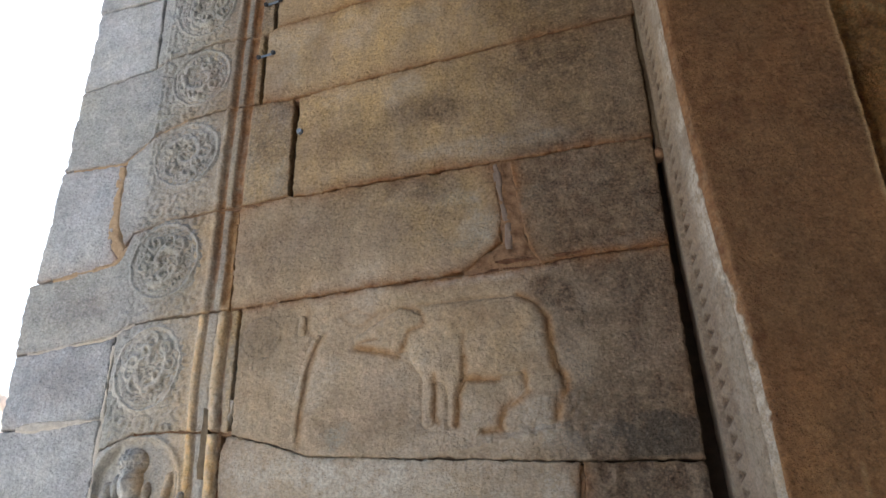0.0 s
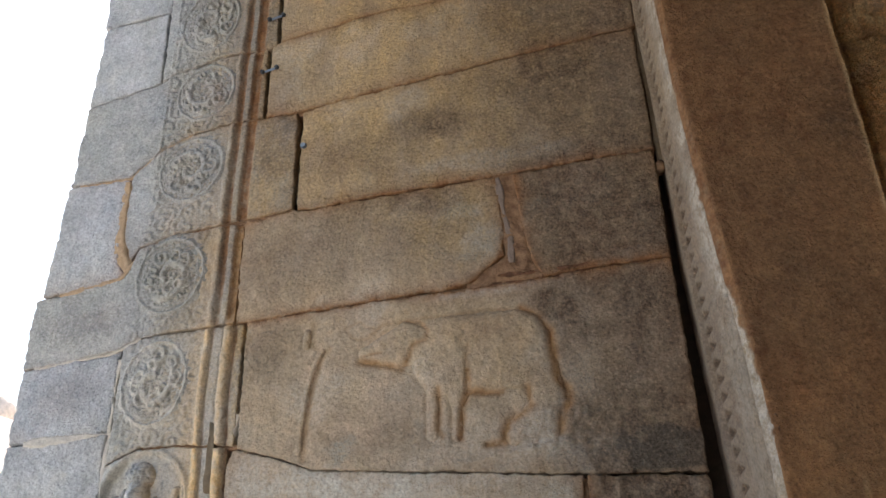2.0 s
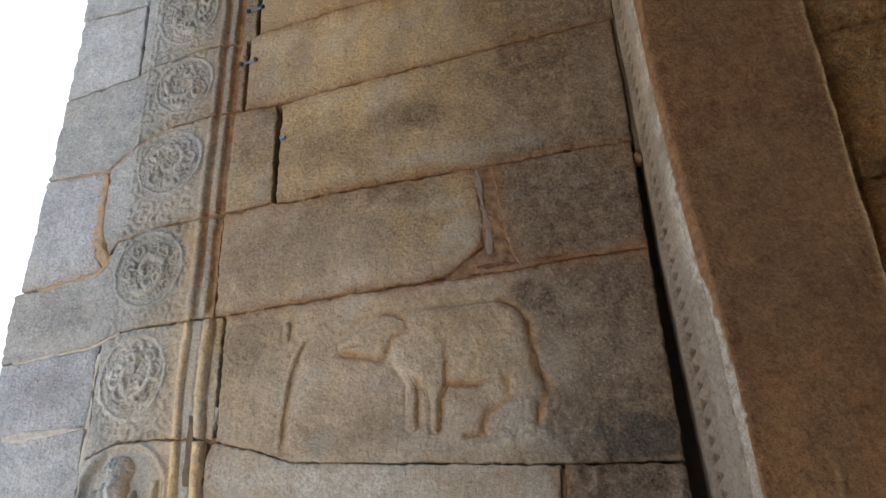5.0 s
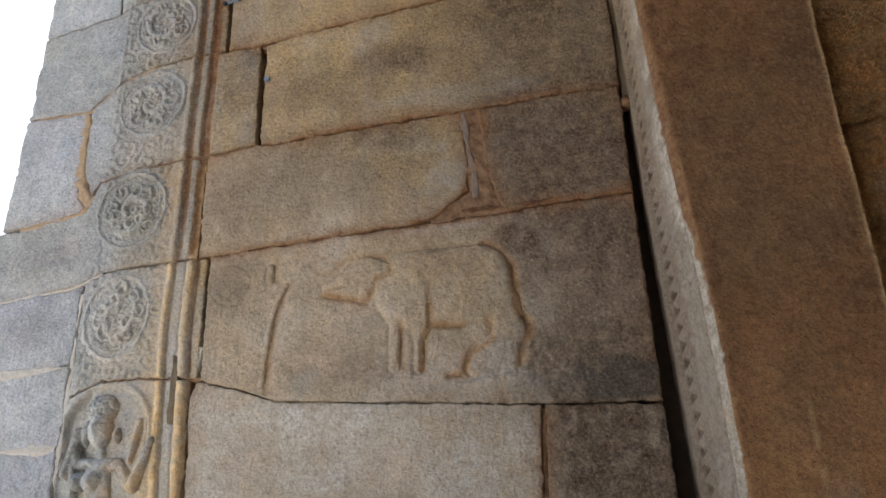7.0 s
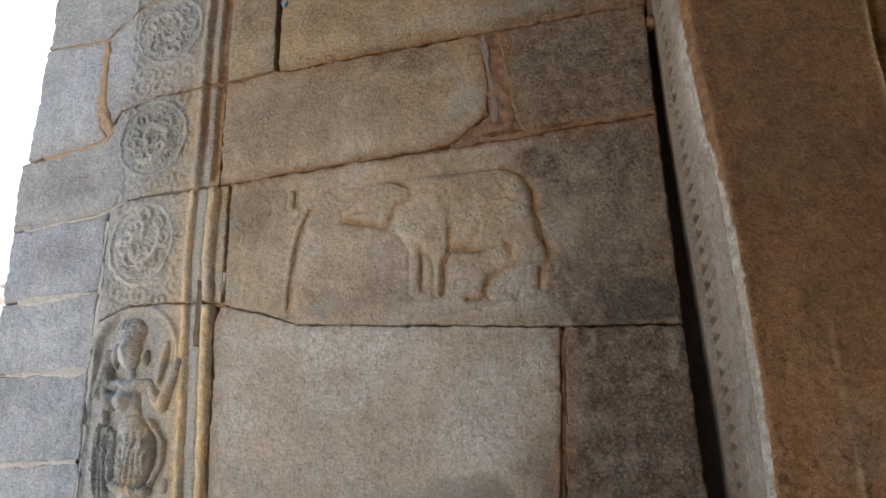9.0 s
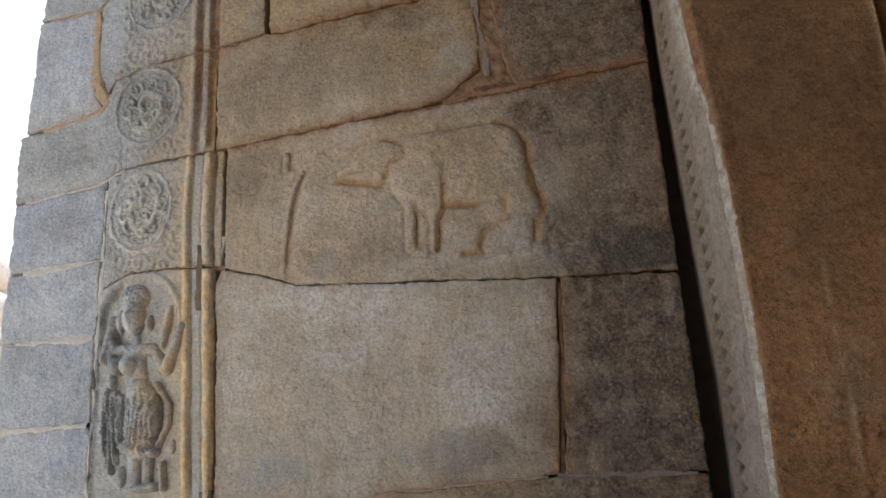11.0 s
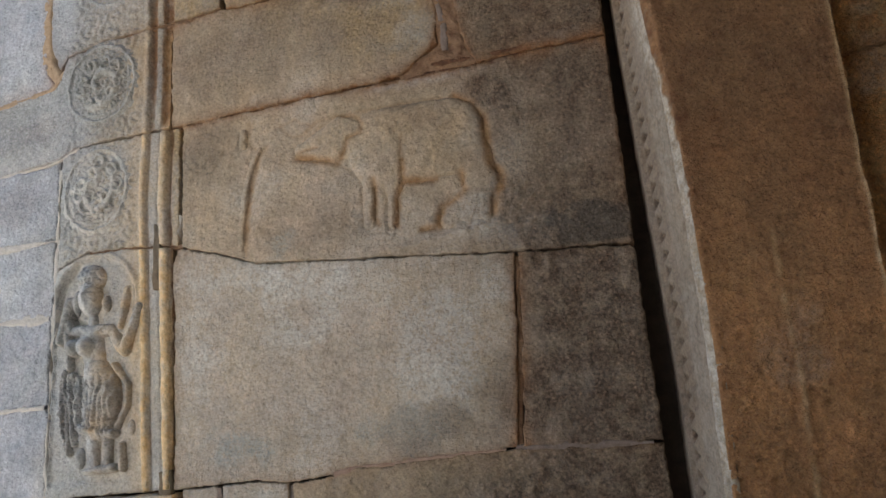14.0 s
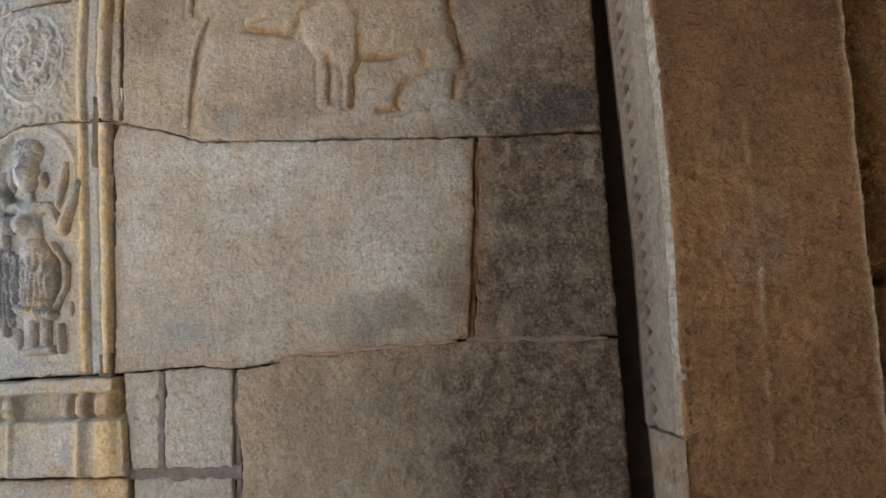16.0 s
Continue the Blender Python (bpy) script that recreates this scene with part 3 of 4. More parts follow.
def medallion(parent, cx, cz, rx, rz, lean, twist, seed):
    """A round scroll carved in low relief: double rim, a coiled stem, and curled leaves round it."""
    x, z = np.meshgrid(np.arange(cx - rx * 1.15, cx + rx * 1.15, 0.0034), np.arange(cz - rz * 1.15, cz + rz * 1.15, 0.0034))
    p, q = (x - cx - lean * (z - cz)) / rx, (z - cz) / rz
    p = p + 0.07 * (fbm(x, z, 0.10, seed + 6) - 0.5) + 0.03 * (vn(x, z, 0.03, seed + 7) - 0.5)
    q = q + 0.07 * (fbm(x, z, 0.10, seed + 8) - 0.5) + 0.03 * (vn(x, z, 0.03, seed + 9) - 0.5)
    r, a = np.hypot(p, q), np.arctan2(q, p)
    rim = 0.010 * np.exp(-((r - 0.95) / 0.045) ** 2) + 0.004 * np.exp(-((r - 0.80) / 0.035) ** 2)
    turn = np.mod(a * twist + seed, 2 * math.pi) / (2 * math.pi)
    stem = 0.020 * np.sqrt(np.clip(1 - ((r - (0.12 + 0.50 * turn)) / 0.10) ** 2, 0, 1))
    stem = stem * step(0.82, 0.72, r)
    leaf = 0 * r
    rng = random.Random(int(seed * 10))
    for k in range(9):
        b, f, w = k * 0.698 + rng.uniform(-0.25, 0.25), rng.uniform(0.36, 0.66), rng.uniform(0.17, 0.30)
        dp, dq = p - f * math.cos(b), q - f * math.sin(b)
        e, g = np.hypot(dp, dq) / w, np.arctan2(dq, dp)
        leaf = np.maximum(leaf, np.where(e < 1, 0.021 * np.sqrt(np.maximum(1 - e ** 3, 0)) * (0.50 + 0.50 * np.cos(e * 7.0 + g * (1 if k % 2 else -1) + b)), 0))
    small = 0.020 * (curls(x, z, 0.036, seed * 2.3, 9.0) - 0.35) * step(0.80, 0.72, r)
    wear = 0.55 + 0.75 * fbm(x, z, 0.05, seed)
    h = np.maximum(np.maximum(rim, stem * 0.9), np.maximum(leaf, small)) * wear + 0.006 * (fbm(x, z, 0.014, seed + 2, 2) - 0.5) - 0.002
    h = np.where(r < 1.02, h, h - 0.07 * (r - 1.02))
    st = weather_shade(x, z)
    st["rust"] = np.clip(0.30 * step(0.5, 0.75, fbm(x, z, 0.08, seed + 4)) * step(-1.9, -1.75, x), 0, 1)
    st["ochre"] = (0.30 if cz < 2.7 else 0.10) * (0.3 + fbm(x, z, 0.09, seed + 5)) * step(-2.05, -1.9, x)
    # hollows and upper medallions darkened: the carving's shade put into the colour
    st["soot_shade"] = np.clip(st["soot_shade"] + (0.18 if cz > 2.7 else 0.0) * (0.3 + fbm(x, z, 0.06, seed + 11)) + (0.22 if cz > 2.7 else 0.03) * np.clip(0.6 - h * 90, 0, 1), 0, 1)
    st["pale"] = np.clip((0.65 if cz < 2.7 else 0.05) * step(0.3, 0.6, fbm(x, z, 0.06, seed + 12)) + 0 * x, 0, 1)
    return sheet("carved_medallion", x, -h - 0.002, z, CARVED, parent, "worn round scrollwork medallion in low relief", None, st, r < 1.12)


B = dict(material=CARVED, res=0.006, edge=0.006, shape=border_shape, marks=rib_marks, wave=0.002, rust=(0.14, 0.18, 0.0, 0.0), rust_reach=0.016, gap=0.004, back=0.12)
OUT = [(-2.452, 3.4), (-2.438, 3.85), (-2.45, 4.8)]
OUT_LOW = [(-2.503, 2.9), (-2.496, 2.3), (-2.502, 2.2), (-2.50, 0.0)]

top_border = stone_block(wall, P_1, level(4.75), [(-2.08, 3.8), (-2.10, 4.75)], upright(-1.525), **B)
upper_border = stone_block(wall, P_2, P_1, OUT, [(-1.565, 3.5), (-1.56, 4.0)], **B)
mid_border = stone_block(wall, P_3, P_2, [(-2.155, 3.4), (-2.145, 3.1), (-2.09, 2.94)], upright(-1.405), **{**B, "rust": (0.35, 0.3, 0.2, 0.1)})
low_border = stone_block(wall, P_4, P_3L, OUT_LOW, upright(-1.61), **B)
foot_border = stone_block(wall, P_5, P_4, upright(-2.07), upright(-1.57), **B)


def niche_shape(x, z):
    """Arched niche sunk round the figure."""
    px, pz = (x + 1.905) / 0.165, np.maximum(z - 2.04, 0) / 0.178
    inside = np.sqrt(px ** 2 + pz ** 2)
    sunk = step(1.0, 0.93, inside) * step(1.40, 1.43, z)
    rim = np.exp(-((inside - 1.05) / 0.06) ** 2) * step(1.9, 2.0, z)
    return ribs(x, z) - 0.030 * sunk * (0.35 + 0.65 * step(1.88, 2.0, z)) * (0.3 + 0.7 * step(-1.76, -1.80, x + 0.2 * step(1.9, 2.0, z))) + 0.012 * rim + 0.006 * (fbm(x, z, 0.04, 51) - 0.5) * step(-1.74, -1.78, x)


figure_block = stone_block(wall, P_6, P_5, upright(-2.075), [(-1.586, 1.3), (-1.596, 2.2)], **{**B, "shape": niche_shape})

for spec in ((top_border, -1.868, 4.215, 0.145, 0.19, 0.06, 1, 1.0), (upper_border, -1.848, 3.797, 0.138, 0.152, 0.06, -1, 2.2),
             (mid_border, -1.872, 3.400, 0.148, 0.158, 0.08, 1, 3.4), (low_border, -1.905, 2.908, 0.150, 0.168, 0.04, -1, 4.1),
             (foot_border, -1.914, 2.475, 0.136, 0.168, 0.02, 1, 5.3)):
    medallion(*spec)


def carved_figure(parent):
    """Worn standing figure in high relief, kept as one plain shape."""
    x, z = np.meshgrid(np.arange(-2.105, -1.70, 0.0036), np.arange(1.405, 2.235, 0.0036))
    k = [dome(x, z, -1.928, 2.062, 0.044, 0.072, 0.108), dome(x, z, -1.930, 2.132, 0.058, 0.056, 0.086), dome(x, z, -1.866, 2.035, 0.016, 0.032, 0.058),
         dome(x, z, -1.984, 2.050, 0.016, 0.050, 0.060), limb(x, z, -1.922, 2.00, -1.922, 1.96, 0.018, 0.022, 0.036),
         limb(x, z, -1.985, 1.945, -1.850, 1.938, 0.022, 0.024, 0.052), limb(x, z, -1.930, 1.92, -1.908, 1.82, 0.050, 0.044, 0.050),
         dome(x, z, -1.986, 1.886, 0.028, 0.034, 0.105), dome(x, z, -1.932, 1.883, 0.036, 0.040, 0.120), dome(x, z, -1.898, 1.80, 0.050, 0.042, 0.080),
         limb(x, z, -1.888, 1.76, -1.878, 1.69, 0.064, 0.068, 0.082), limb(x, z, -1.880, 1.69, -1.880, 1.61, 0.070, 0.066, 0.084),
         dome(x, z, -1.830, 1.70, 0.032, 0.078, 0.108), limb(x, z, -1.94, 1.600, -1.82, 1.575, 0.020, 0.018, 0.088),
         limb(x, z, -1.898, 1.56, -1.894, 1.47, 0.030, 0.026, 0.062), limb(x, z, -1.848, 1.55, -1.848, 1.47, 0.024, 0.019, 0.050),
         limb(x, z, -1.915, 1.455, -1.815, 1.460, 0.014, 0.016, 0.080), limb(x, z, -1.787, 1.535, -1.780, 1.455, 0.013, 0.014, 0.066),
         dome(x, z, -1.755, 1.59, 0.018, 0.032, 0.050), limb(x, z, -1.842, 1.935, -1.805, 1.872, 0.020, 0.022, 0.050),
         limb(x, z, -1.786, 1.862, -1.728, 2.01, 0.026, 0.017, 0.072), limb(x, z, -1.808, 1.945, -1.785, 2.075, 0.012, 0.020, 0.046),
         limb(x, z, -1.757, 2.085, -1.755, 1.99, 0.014, 0.009, 0.036), limb(x, z, -2.008, 2.055, -2.044, 1.915, 0.020, 0.020, 0.068),
         limb(x, z, -2.002, 1.945, -2.022, 1.995, 0.017, 0.015, 0.055), limb(x, z, -2.018, 1.945, -2.004, 1.815, 0.015, 0.013, 0.055),
         limb(x, z, -2.022, 1.80, -2.030, 1.66, 0.016, 0.018, 0.046), limb(x, z, -1.992, 1.79, -1.998, 1.64, 0.014, 0.017, 0.050), limb(x, z, -2.026, 1.66, -1.996, 1.52, 0.020, 0.014, 0.044),
         limb(x, z, -1.995, 1.64, -1.975, 1.55, 0.017, 0.012, 0.042), limb(x, z, -1.968, 1.775, -1.964, 1.62, 0.012, 0.015, 0.050), dome(x, z, -1.955, 1.50, 0.020, 0.038, 0.040),
         limb(x, z, -1.826, 1.812, -1.766, 1.735, 0.011, 0.011, 0.058), limb(x, z, -1.766, 1.735, -1.770, 1.665, 0.011, 0.011, 0.056), limb(x, z, -1.770, 1.665, -1.806, 1.60, 0.011, 0.012, 0.056)]
    h = 0.62 * soft_max(k, 0.004)
    skirt = step(1.80, 1.75, z) * step(1.55, 1.60, z) * step(-1.99, -1.96, x) * step(-1.80, -1.83, x)
    sash = step(-1.965, -1.975, x) * step(1.82, 1.76, z)
    fold = 0.006 * np.sin((x - 0.12 * z + 0.03 * fbm(x, z, 0.06, 60)) * 300) * skirt + 0.007 * np.sin((x + 0.10 * z) * 330) * sash
    swag = 0.004 * np.sin((z + 2.5 * (x + 1.88) ** 2) * 210) * skirt * step(1.66, 1.62, z)
    chain = 0.006 * np.exp(-((np.hypot(x + 1.912, z - 1.985) - 0.055) / 0.007) ** 2) * step(1.97, 1.95, z) + 0.005 * np.exp(-((z - 1.785) / 0.010) ** 2)
    curl = 0.014 * (curls(x, z, 0.024, 66, 8.0) - 0.4) * step(2.085, 2.11, z)
    eyes = -0.010 * (np.exp(-(((x + 1.944) / 0.010) ** 2 + ((z - 2.082) / 0.006) ** 2)) + np.exp(-(((x + 1.908) / 0.010) ** 2 + ((z - 2.080) / 0.006) ** 2))) + 0.010 * np.exp(-(((x + 1.928) / 0.008) ** 2 + ((z - 2.060) / 0.022) ** 2))
    detail = fold + swag + chain + curl + eyes + 0.009 * (fbm(x, z, 0.022, 61, 2) - 0.5) + 0.008 * (curls(x, z, 0.024, 58, 9.0) - 0.5) * np.maximum(skirt, sash)
    h = h + np.where(h > 0.006, detail, 0.014 * (curls(x, z, 0.04, 70, 12.0) - 0.45) * step(-1.93, -1.98, x)) - 0.016
    st = weather_shade(x, z)
    # right side warmed: amber stain and the lit side put into the colour
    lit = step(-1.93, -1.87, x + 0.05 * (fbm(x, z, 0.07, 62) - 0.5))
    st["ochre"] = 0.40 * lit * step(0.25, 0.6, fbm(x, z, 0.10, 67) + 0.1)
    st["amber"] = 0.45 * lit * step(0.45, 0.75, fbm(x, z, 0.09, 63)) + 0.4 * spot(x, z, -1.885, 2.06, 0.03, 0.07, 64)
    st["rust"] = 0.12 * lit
    # hollows darkened: their shade painted in, besides random dark blotches
    st["soot_shade"] = np.clip(0.25 * step(-1.97, -2.02, x) + 0.15 * step(0.55, 0.75, fbm(x, z, 0.06, 64)) + 0.3 * np.clip(0.02 - h, 0, 0.02) / 0.02 * step(0.0, 0.01, h + 0.03), 0, 1)
    st["pale"] = 0.45 * step(0.3, 0.6, fbm(x, z, 0.05, 65)) + 0 * x
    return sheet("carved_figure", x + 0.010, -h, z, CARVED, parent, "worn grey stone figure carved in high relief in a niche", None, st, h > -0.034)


carved_figure(figure_block)


def pedestal_shape(x, z):
    top = 0.024 * step(1.312, 1.322, z)
    slot = -0.030 * step(1.322, 1.312, z) * step(1.226, 1.236, z) * step(-2.01, -1.99, x)
    knobs = 0.0
    for cx, w in ((-1.965, 0.026), (-1.755, 0.022), (-1.70, 0.018), (-1.62, 0.034)):
        knobs = np.maximum(knobs, 0.050 * np.exp(-(((x - cx) / w) ** 6 + ((z - 1.275) / 0.040) ** 6)))
    die = 0.020 * step(1.236, 1.226, z)
    folds = 0.018 * (np.exp(-((x + 1.69) / 0.016) ** 2) + 0.8 * np.exp(-((x + 1.60) / 0.034) ** 4) + 0.6 * np.exp(-((x + 1.945) / 0.008) ** 2)) * step(1.236, 1.226, z)
    return top + slot + knobs + die + folds + 0.008 * (fbm(x, z, 0.04, 65) - 0.5)


def pedestal_marks(x, z):
    n = 0.4 + fbm(x, z, 0.07, 66)
    return {"rust": (0.75 * np.exp(-((x + 1.61) / 0.05) ** 2) + 0.5 * np.exp(-((x + 1.695) / 0.014) ** 2) + 0.3 * np.exp(-((z - 1.275) / 0.02) ** 2) * step(-1.85, -1.75, x)) * n * 0.6, "amber": np.clip((0.9 * np.exp(-((x + 1.59) / 0.06) ** 2) + 0.6 * np.exp(-((x + 1.70) / 0.02) ** 2) + 0.04) * n, 0, 1), "ochre": 0.45 * n}


stone_block(wall, level(1.045), P_6, upright(-2.09), [(-1.525, 1.05), (-1.535, 1.22), (-1.565, 1.25), (-1.57, 1.37)], **{**B, "shape": pedestal_shape, "marks": pedestal_marks, "proud": 0.0})
stone_block(wall, level(0.56), level(1.045), upright(-2.09), upright(-1.525), material=CARVED, res=0.012, proud=0.010, rust=(0.5, 0.1, 0.0, 0.4), marks=pedestal_marks)

# ---- outer blocks beside the border ----
L = dict(material=OUTER, rust=(0.06, 0.06, 0.0, 0.03), gap=0.004, back=0.12, wave=0.005)
stone_block(wall, [(-2.45, 4.285), (-2.10, 4.315)], level(4.75), [(-2.438, 4.2), (-2.46, 4.8)], [(-2.083, 4.2), (-2.099, 4.8)], **L)
stone_block(wall, [(-2.45, 3.815), (-2.08, 3.893)], [(-2.45, 4.285), (-2.10, 4.315)], upright(-2.438), [(-2.081, 3.8), (-2.091, 4.3)], **L)
stone_block(wall, [(-2.45, 2.873), (-2.21, 2.908), (-2.12, 2.925)], [(-2.45, 3.395), (-2.16, 3.40)], [(-2.476, 2.9), (-2.455, 3.4)], [(-2.156, 3.4), (-2.156, 3.1), (-2.145, 3.0), (-2.105, 2.94)], **{**L, "edge": 0.007, "rust": (0.1, 0.35, 0.0, 0.45)})
ROWS_OUT = [2.585, 2.285, 2.005, 1.685, 1.37, 1.04, 0.55, 0.0]
for k in range(7):
    hi = P_4 if k == 0 else level(ROWS_OUT[k])
    lo = [(-2.50, 2.28), (-2.07, 2.298)] if k == 0 else level(ROWS_OUT[k + 1])
    hi = [(-2.50, 2.28), (-2.07, 2.298)] if k == 1 else hi
    stone_block(wall, lo, hi, OUT_LOW if k % 2 else upright(-2.495), upright(-2.075 if k < 4 else -2.09), **L)


# ---- main wall ----
def chain_of(x, z, points):
    """Distance from a chiselled line through a few points."""
    return np.minimum.reduce([rod(x, z, *p, *q) for p, q in zip(points, points[1:])])


# chiselled outlines: line, half width, how deep the iron stain is
STROKES = [
    ([(-0.53, 2.622), (-0.463, 2.585), (-0.432, 2.53), (-0.428, 2.41), (-0.423, 2.355), (-0.392, 2.32), (-0.397, 2.278), (-0.418, 2.239), (-0.428, 2.185)], 0.013, 0.95),
    ([(-0.526, 2.335), (-0.519, 2.278), (-0.554, 2.248), (-0.597, 2.229), (-0.617, 2.193), (-0.619, 2.163), (-0.674, 2.155)], 0.012, 0.9),
    ([(-0.725, 2.335), (-0.615, 2.326)], 0.011, 0.9),
    ([(-0.727, 2.41), (-0.731, 2.339), (-0.752, 2.288), (-0.760, 2.215), (-0.763, 2.185)], 0.010, 0.9),
    ([(-0.833, 2.359), (-0.833, 2.295), (-0.838, 2.221), (-0.824, 2.194)], 0.008, 0.7),
    ([(-1.116, 2.482), (-1.033, 2.460), (-0.966, 2.441)], 0.011, 1.0),
    ([(-1.106, 2.499), (-1.034, 2.503)], 0.005, 0.5),
    ([(-0.966, 2.441), (-0.931, 2.48), (-0.918, 2.519), (-0.872, 2.537), (-0.865, 2.571), (-0.889, 2.605), (-0.94, 2.616)], 0.008, 0.6),
    ([(-0.726, 2.50), (-0.727, 2.41)], 0.008, 0.35), ([(-0.88, 2.363), (-0.881, 2.193)], 0.006, 0.12), ([(-0.80, 2.345), (-0.789, 2.27), (-0.790, 2.176)], 0.006, 0.12),
    ([(-0.96, 2.440), (-0.91, 2.399), (-0.878, 2.363)], 0.006, 0.15),
    ([(-1.175, 2.61), (-1.132, 2.564), (-1.092, 2.56), (-1.034, 2.607), (-0.952, 2.618), (-0.70, 2.626), (-0.53, 2.622)], 0.006, 0.30), ([(-1.175, 2.61), (-1.116, 2.628), (-1.057, 2.591)], 0.005, 0.25),
    ([(-1.234, 2.539), (-1.265, 2.49), (-1.281, 2.434), (-1.300, 2.334), (-1.312, 2.227), (-1.317, 2.148)], 0.010, 0.5),
    ([(-1.294, 2.64), (-1.296, 2.56), (-1.262, 2.53)], 0.010, 0.25),
]


def animal(x, z):
    """Low relief of a large four-legged animal walking, head lowered: distance from its outline."""
    wob = 0.006 * (fbm(x, z, 0.05, 71) - 0.5)

    def bar(cx, cz, hx, hz, rad):
        a, b = np.abs(x - cx) - (hx - rad), np.abs(z - cz) - (hz - rad)
        return np.hypot(np.maximum(a, 0), np.maximum(b, 0)) + np.minimum(np.maximum(a, b), 0) - rad

    t = np.clip((x + 0.955) / -0.135, 0, 1)
    head = np.hypot(x + 0.955 + 0.135 * t, z - 2.535 + 0.030 * t) - (0.080 - 0.048 * t)
    dist = [bar(-0.68, 2.478, 0.245, 0.142, 0.12) + wob, head + wob,
            rod(x, z, -0.856, 2.40, -0.858, 2.20) - 0.021, rod(x, z, -0.768, 2.42, -0.775, 2.19) - 0.019, rod(x, z, -0.770, 2.40, -0.766, 2.33) - 0.034,
            rod(x, z, -0.470, 2.40, -0.458, 2.30) - 0.055, rod(x, z, -0.475, 2.29, -0.550, 2.225) - 0.034, rod(x, z, -0.56, 2.21, -0.585, 2.175) - 0.028,
            rod(x, z, -0.455, 2.28, -0.462, 2.19) - 0.030, rod(x, z, -0.50, 2.25, -0.51, 2.20) - 0.040]
    d = dist[0]
    for e in dist[1:]:
        k = np.clip(0.5 + 0.5 * (e - d) / 0.02, 0, 1)
        d = e + (d - e) * k - 0.02 * k * (1 - k)
    return d


def standing(x, z):
    """Low relief of a thin leaning staff with a small head before the animal."""
    return np.minimum(chain_of(x, z, [(-1.256, 2.535), (-1.288, 2.48), (-1.304, 2.42), (-1.322, 2.32), (-1.334, 2.18)]) - 0.012, rod(x, z, -1.318, 2.61, -1.320, 2.56) - 0.016)


def chisel(x, z):
    """Depth of the cut lines and the strength of their stain."""
    x, z = x + 0.010 * (fbm(x, z, 0.05, 55) - 0.5), z + 0.010 * (fbm(x, z, 0.05, 56) - 0.5)
    worn = 0.45 + 0.9 * fbm(x, z, 0.07, 57)
    deep, stain = 0 * x, 0 * x
    for points, w, ink in STROKES:
        d = chain_of(x, z, points)
        deep = np.maximum(deep, (0.002 + 0.006 * ink) * np.exp(-(d / w) ** 2) * (0.3 + 0.7 * worn))
        stain = np.maximum(stain, ink * np.exp(-(d / (w * (0.5 + 0.7 * worn))) ** 2) * (0.35 + 0.65 * worn))
    return deep, stain


def round_scar(x, z):
    return np.hypot(x + 1.472, z - 2.557) - 0.078


def elephant_ground(x, z):
    """The background is cut back round the reliefs."""
    d = np.minimum(animal(x, z), standing(x, z))
    near = np.exp(-np.maximum(d, 0) / 0.03)
    line = 0.007 * np.exp(-((z - 2.122 - 0.14 * (x + 0.6)) / 0.012) ** 2) * step(-0.82, -0.75, x) * step(-0.34, -0.40, x)
    rough = spot(x, z, -0.42, 2.20, 0.22, 0.12, 76)
    lump = 0.010 * np.exp(-(rod(x, z, -0.36, 2.60, -0.33, 2.48) / 0.03) ** 2) * fbm(x, z, 0.03, 58)
    return -0.008 * near + 0.022 * (fbm(x, z, 0.024, 75, 2) - 0.4) * rough + 0.006 * (fbm(x, z, 0.09, 72) - 0.5) + line + lump - 0.004 * np.exp(-(round_scar(x, z) / 0.007) ** 2) - chisel(x, z)[0]


def contour_rust(x, z):
    stain = chisel(x, z)[1]
    n = 0.25 + 1.1 * fbm(x, z, 0.07, 73)
    return {"rust": np.clip(1.1 * stain, 0, 0.9), "amber": np.clip(0.30 * stain * n, 0, 0.5), "soot_shade": 0.25 * spot(x, z, -0.36, 2.53, 0.06, 0.14, 59) + 0.10 * np.exp(-(round_scar(x, z) / 0.02) ** 2) + 0.12 * spot(x, z, -1.47, 2.56, 0.08, 0.08, 54),
            "pale": 0.75 * np.exp(-((z - 2.715 - 0.045 * (x + 0.5)) / 0.018) ** 2) * step(-1.1, -0.8, x) * step(0.35, 0.6, fbm(x, z, 0.09, 47)) + 0.45 * spot(x, z, -0.47, 2.20, 0.10, 0.10, 53, 0.9) + 0.35 * spot(x, z, -0.28, 2.13, 0.14, 0.06, 52, 0.9)}


def relief(name, parent, x0, x1, z0, z1, dist, high, round_over, label, res=0.0045):
    x, z = np.meshgrid(np.arange(x0, x1, res), np.arange(z0, z1, res))
    d = dist(x, z)
    t = np.clip(-d / round_over, 0, 1)
    h = high * (0.50 + 0.50 * step(2.28, 2.40, z)) * np.sqrt(1 - (1 - t) ** 2) - 0.010 + 0.006 * (fbm(x, z, 0.05, 77) - 0.5) + 0.006 * (fbm(x, z, 0.024, 70, 3) - 0.5)
    h = np.where(d < 0, h - chisel(x, z)[0], -0.02)
    st = weather_shade(x, z)
    for key, val in contour_rust(x, z).items():
        st[key] = np.clip(st[key] + val, 0, 1)
    st["rust"] = np.clip(st["rust"] + 0.18 * spot(x, z, -0.68, 2.58, 0.2, 0.08, 79), 0, 1)
    return sheet(name, x, -h - 0.002, z, STONE, parent, label, None, st, d < 0.006)


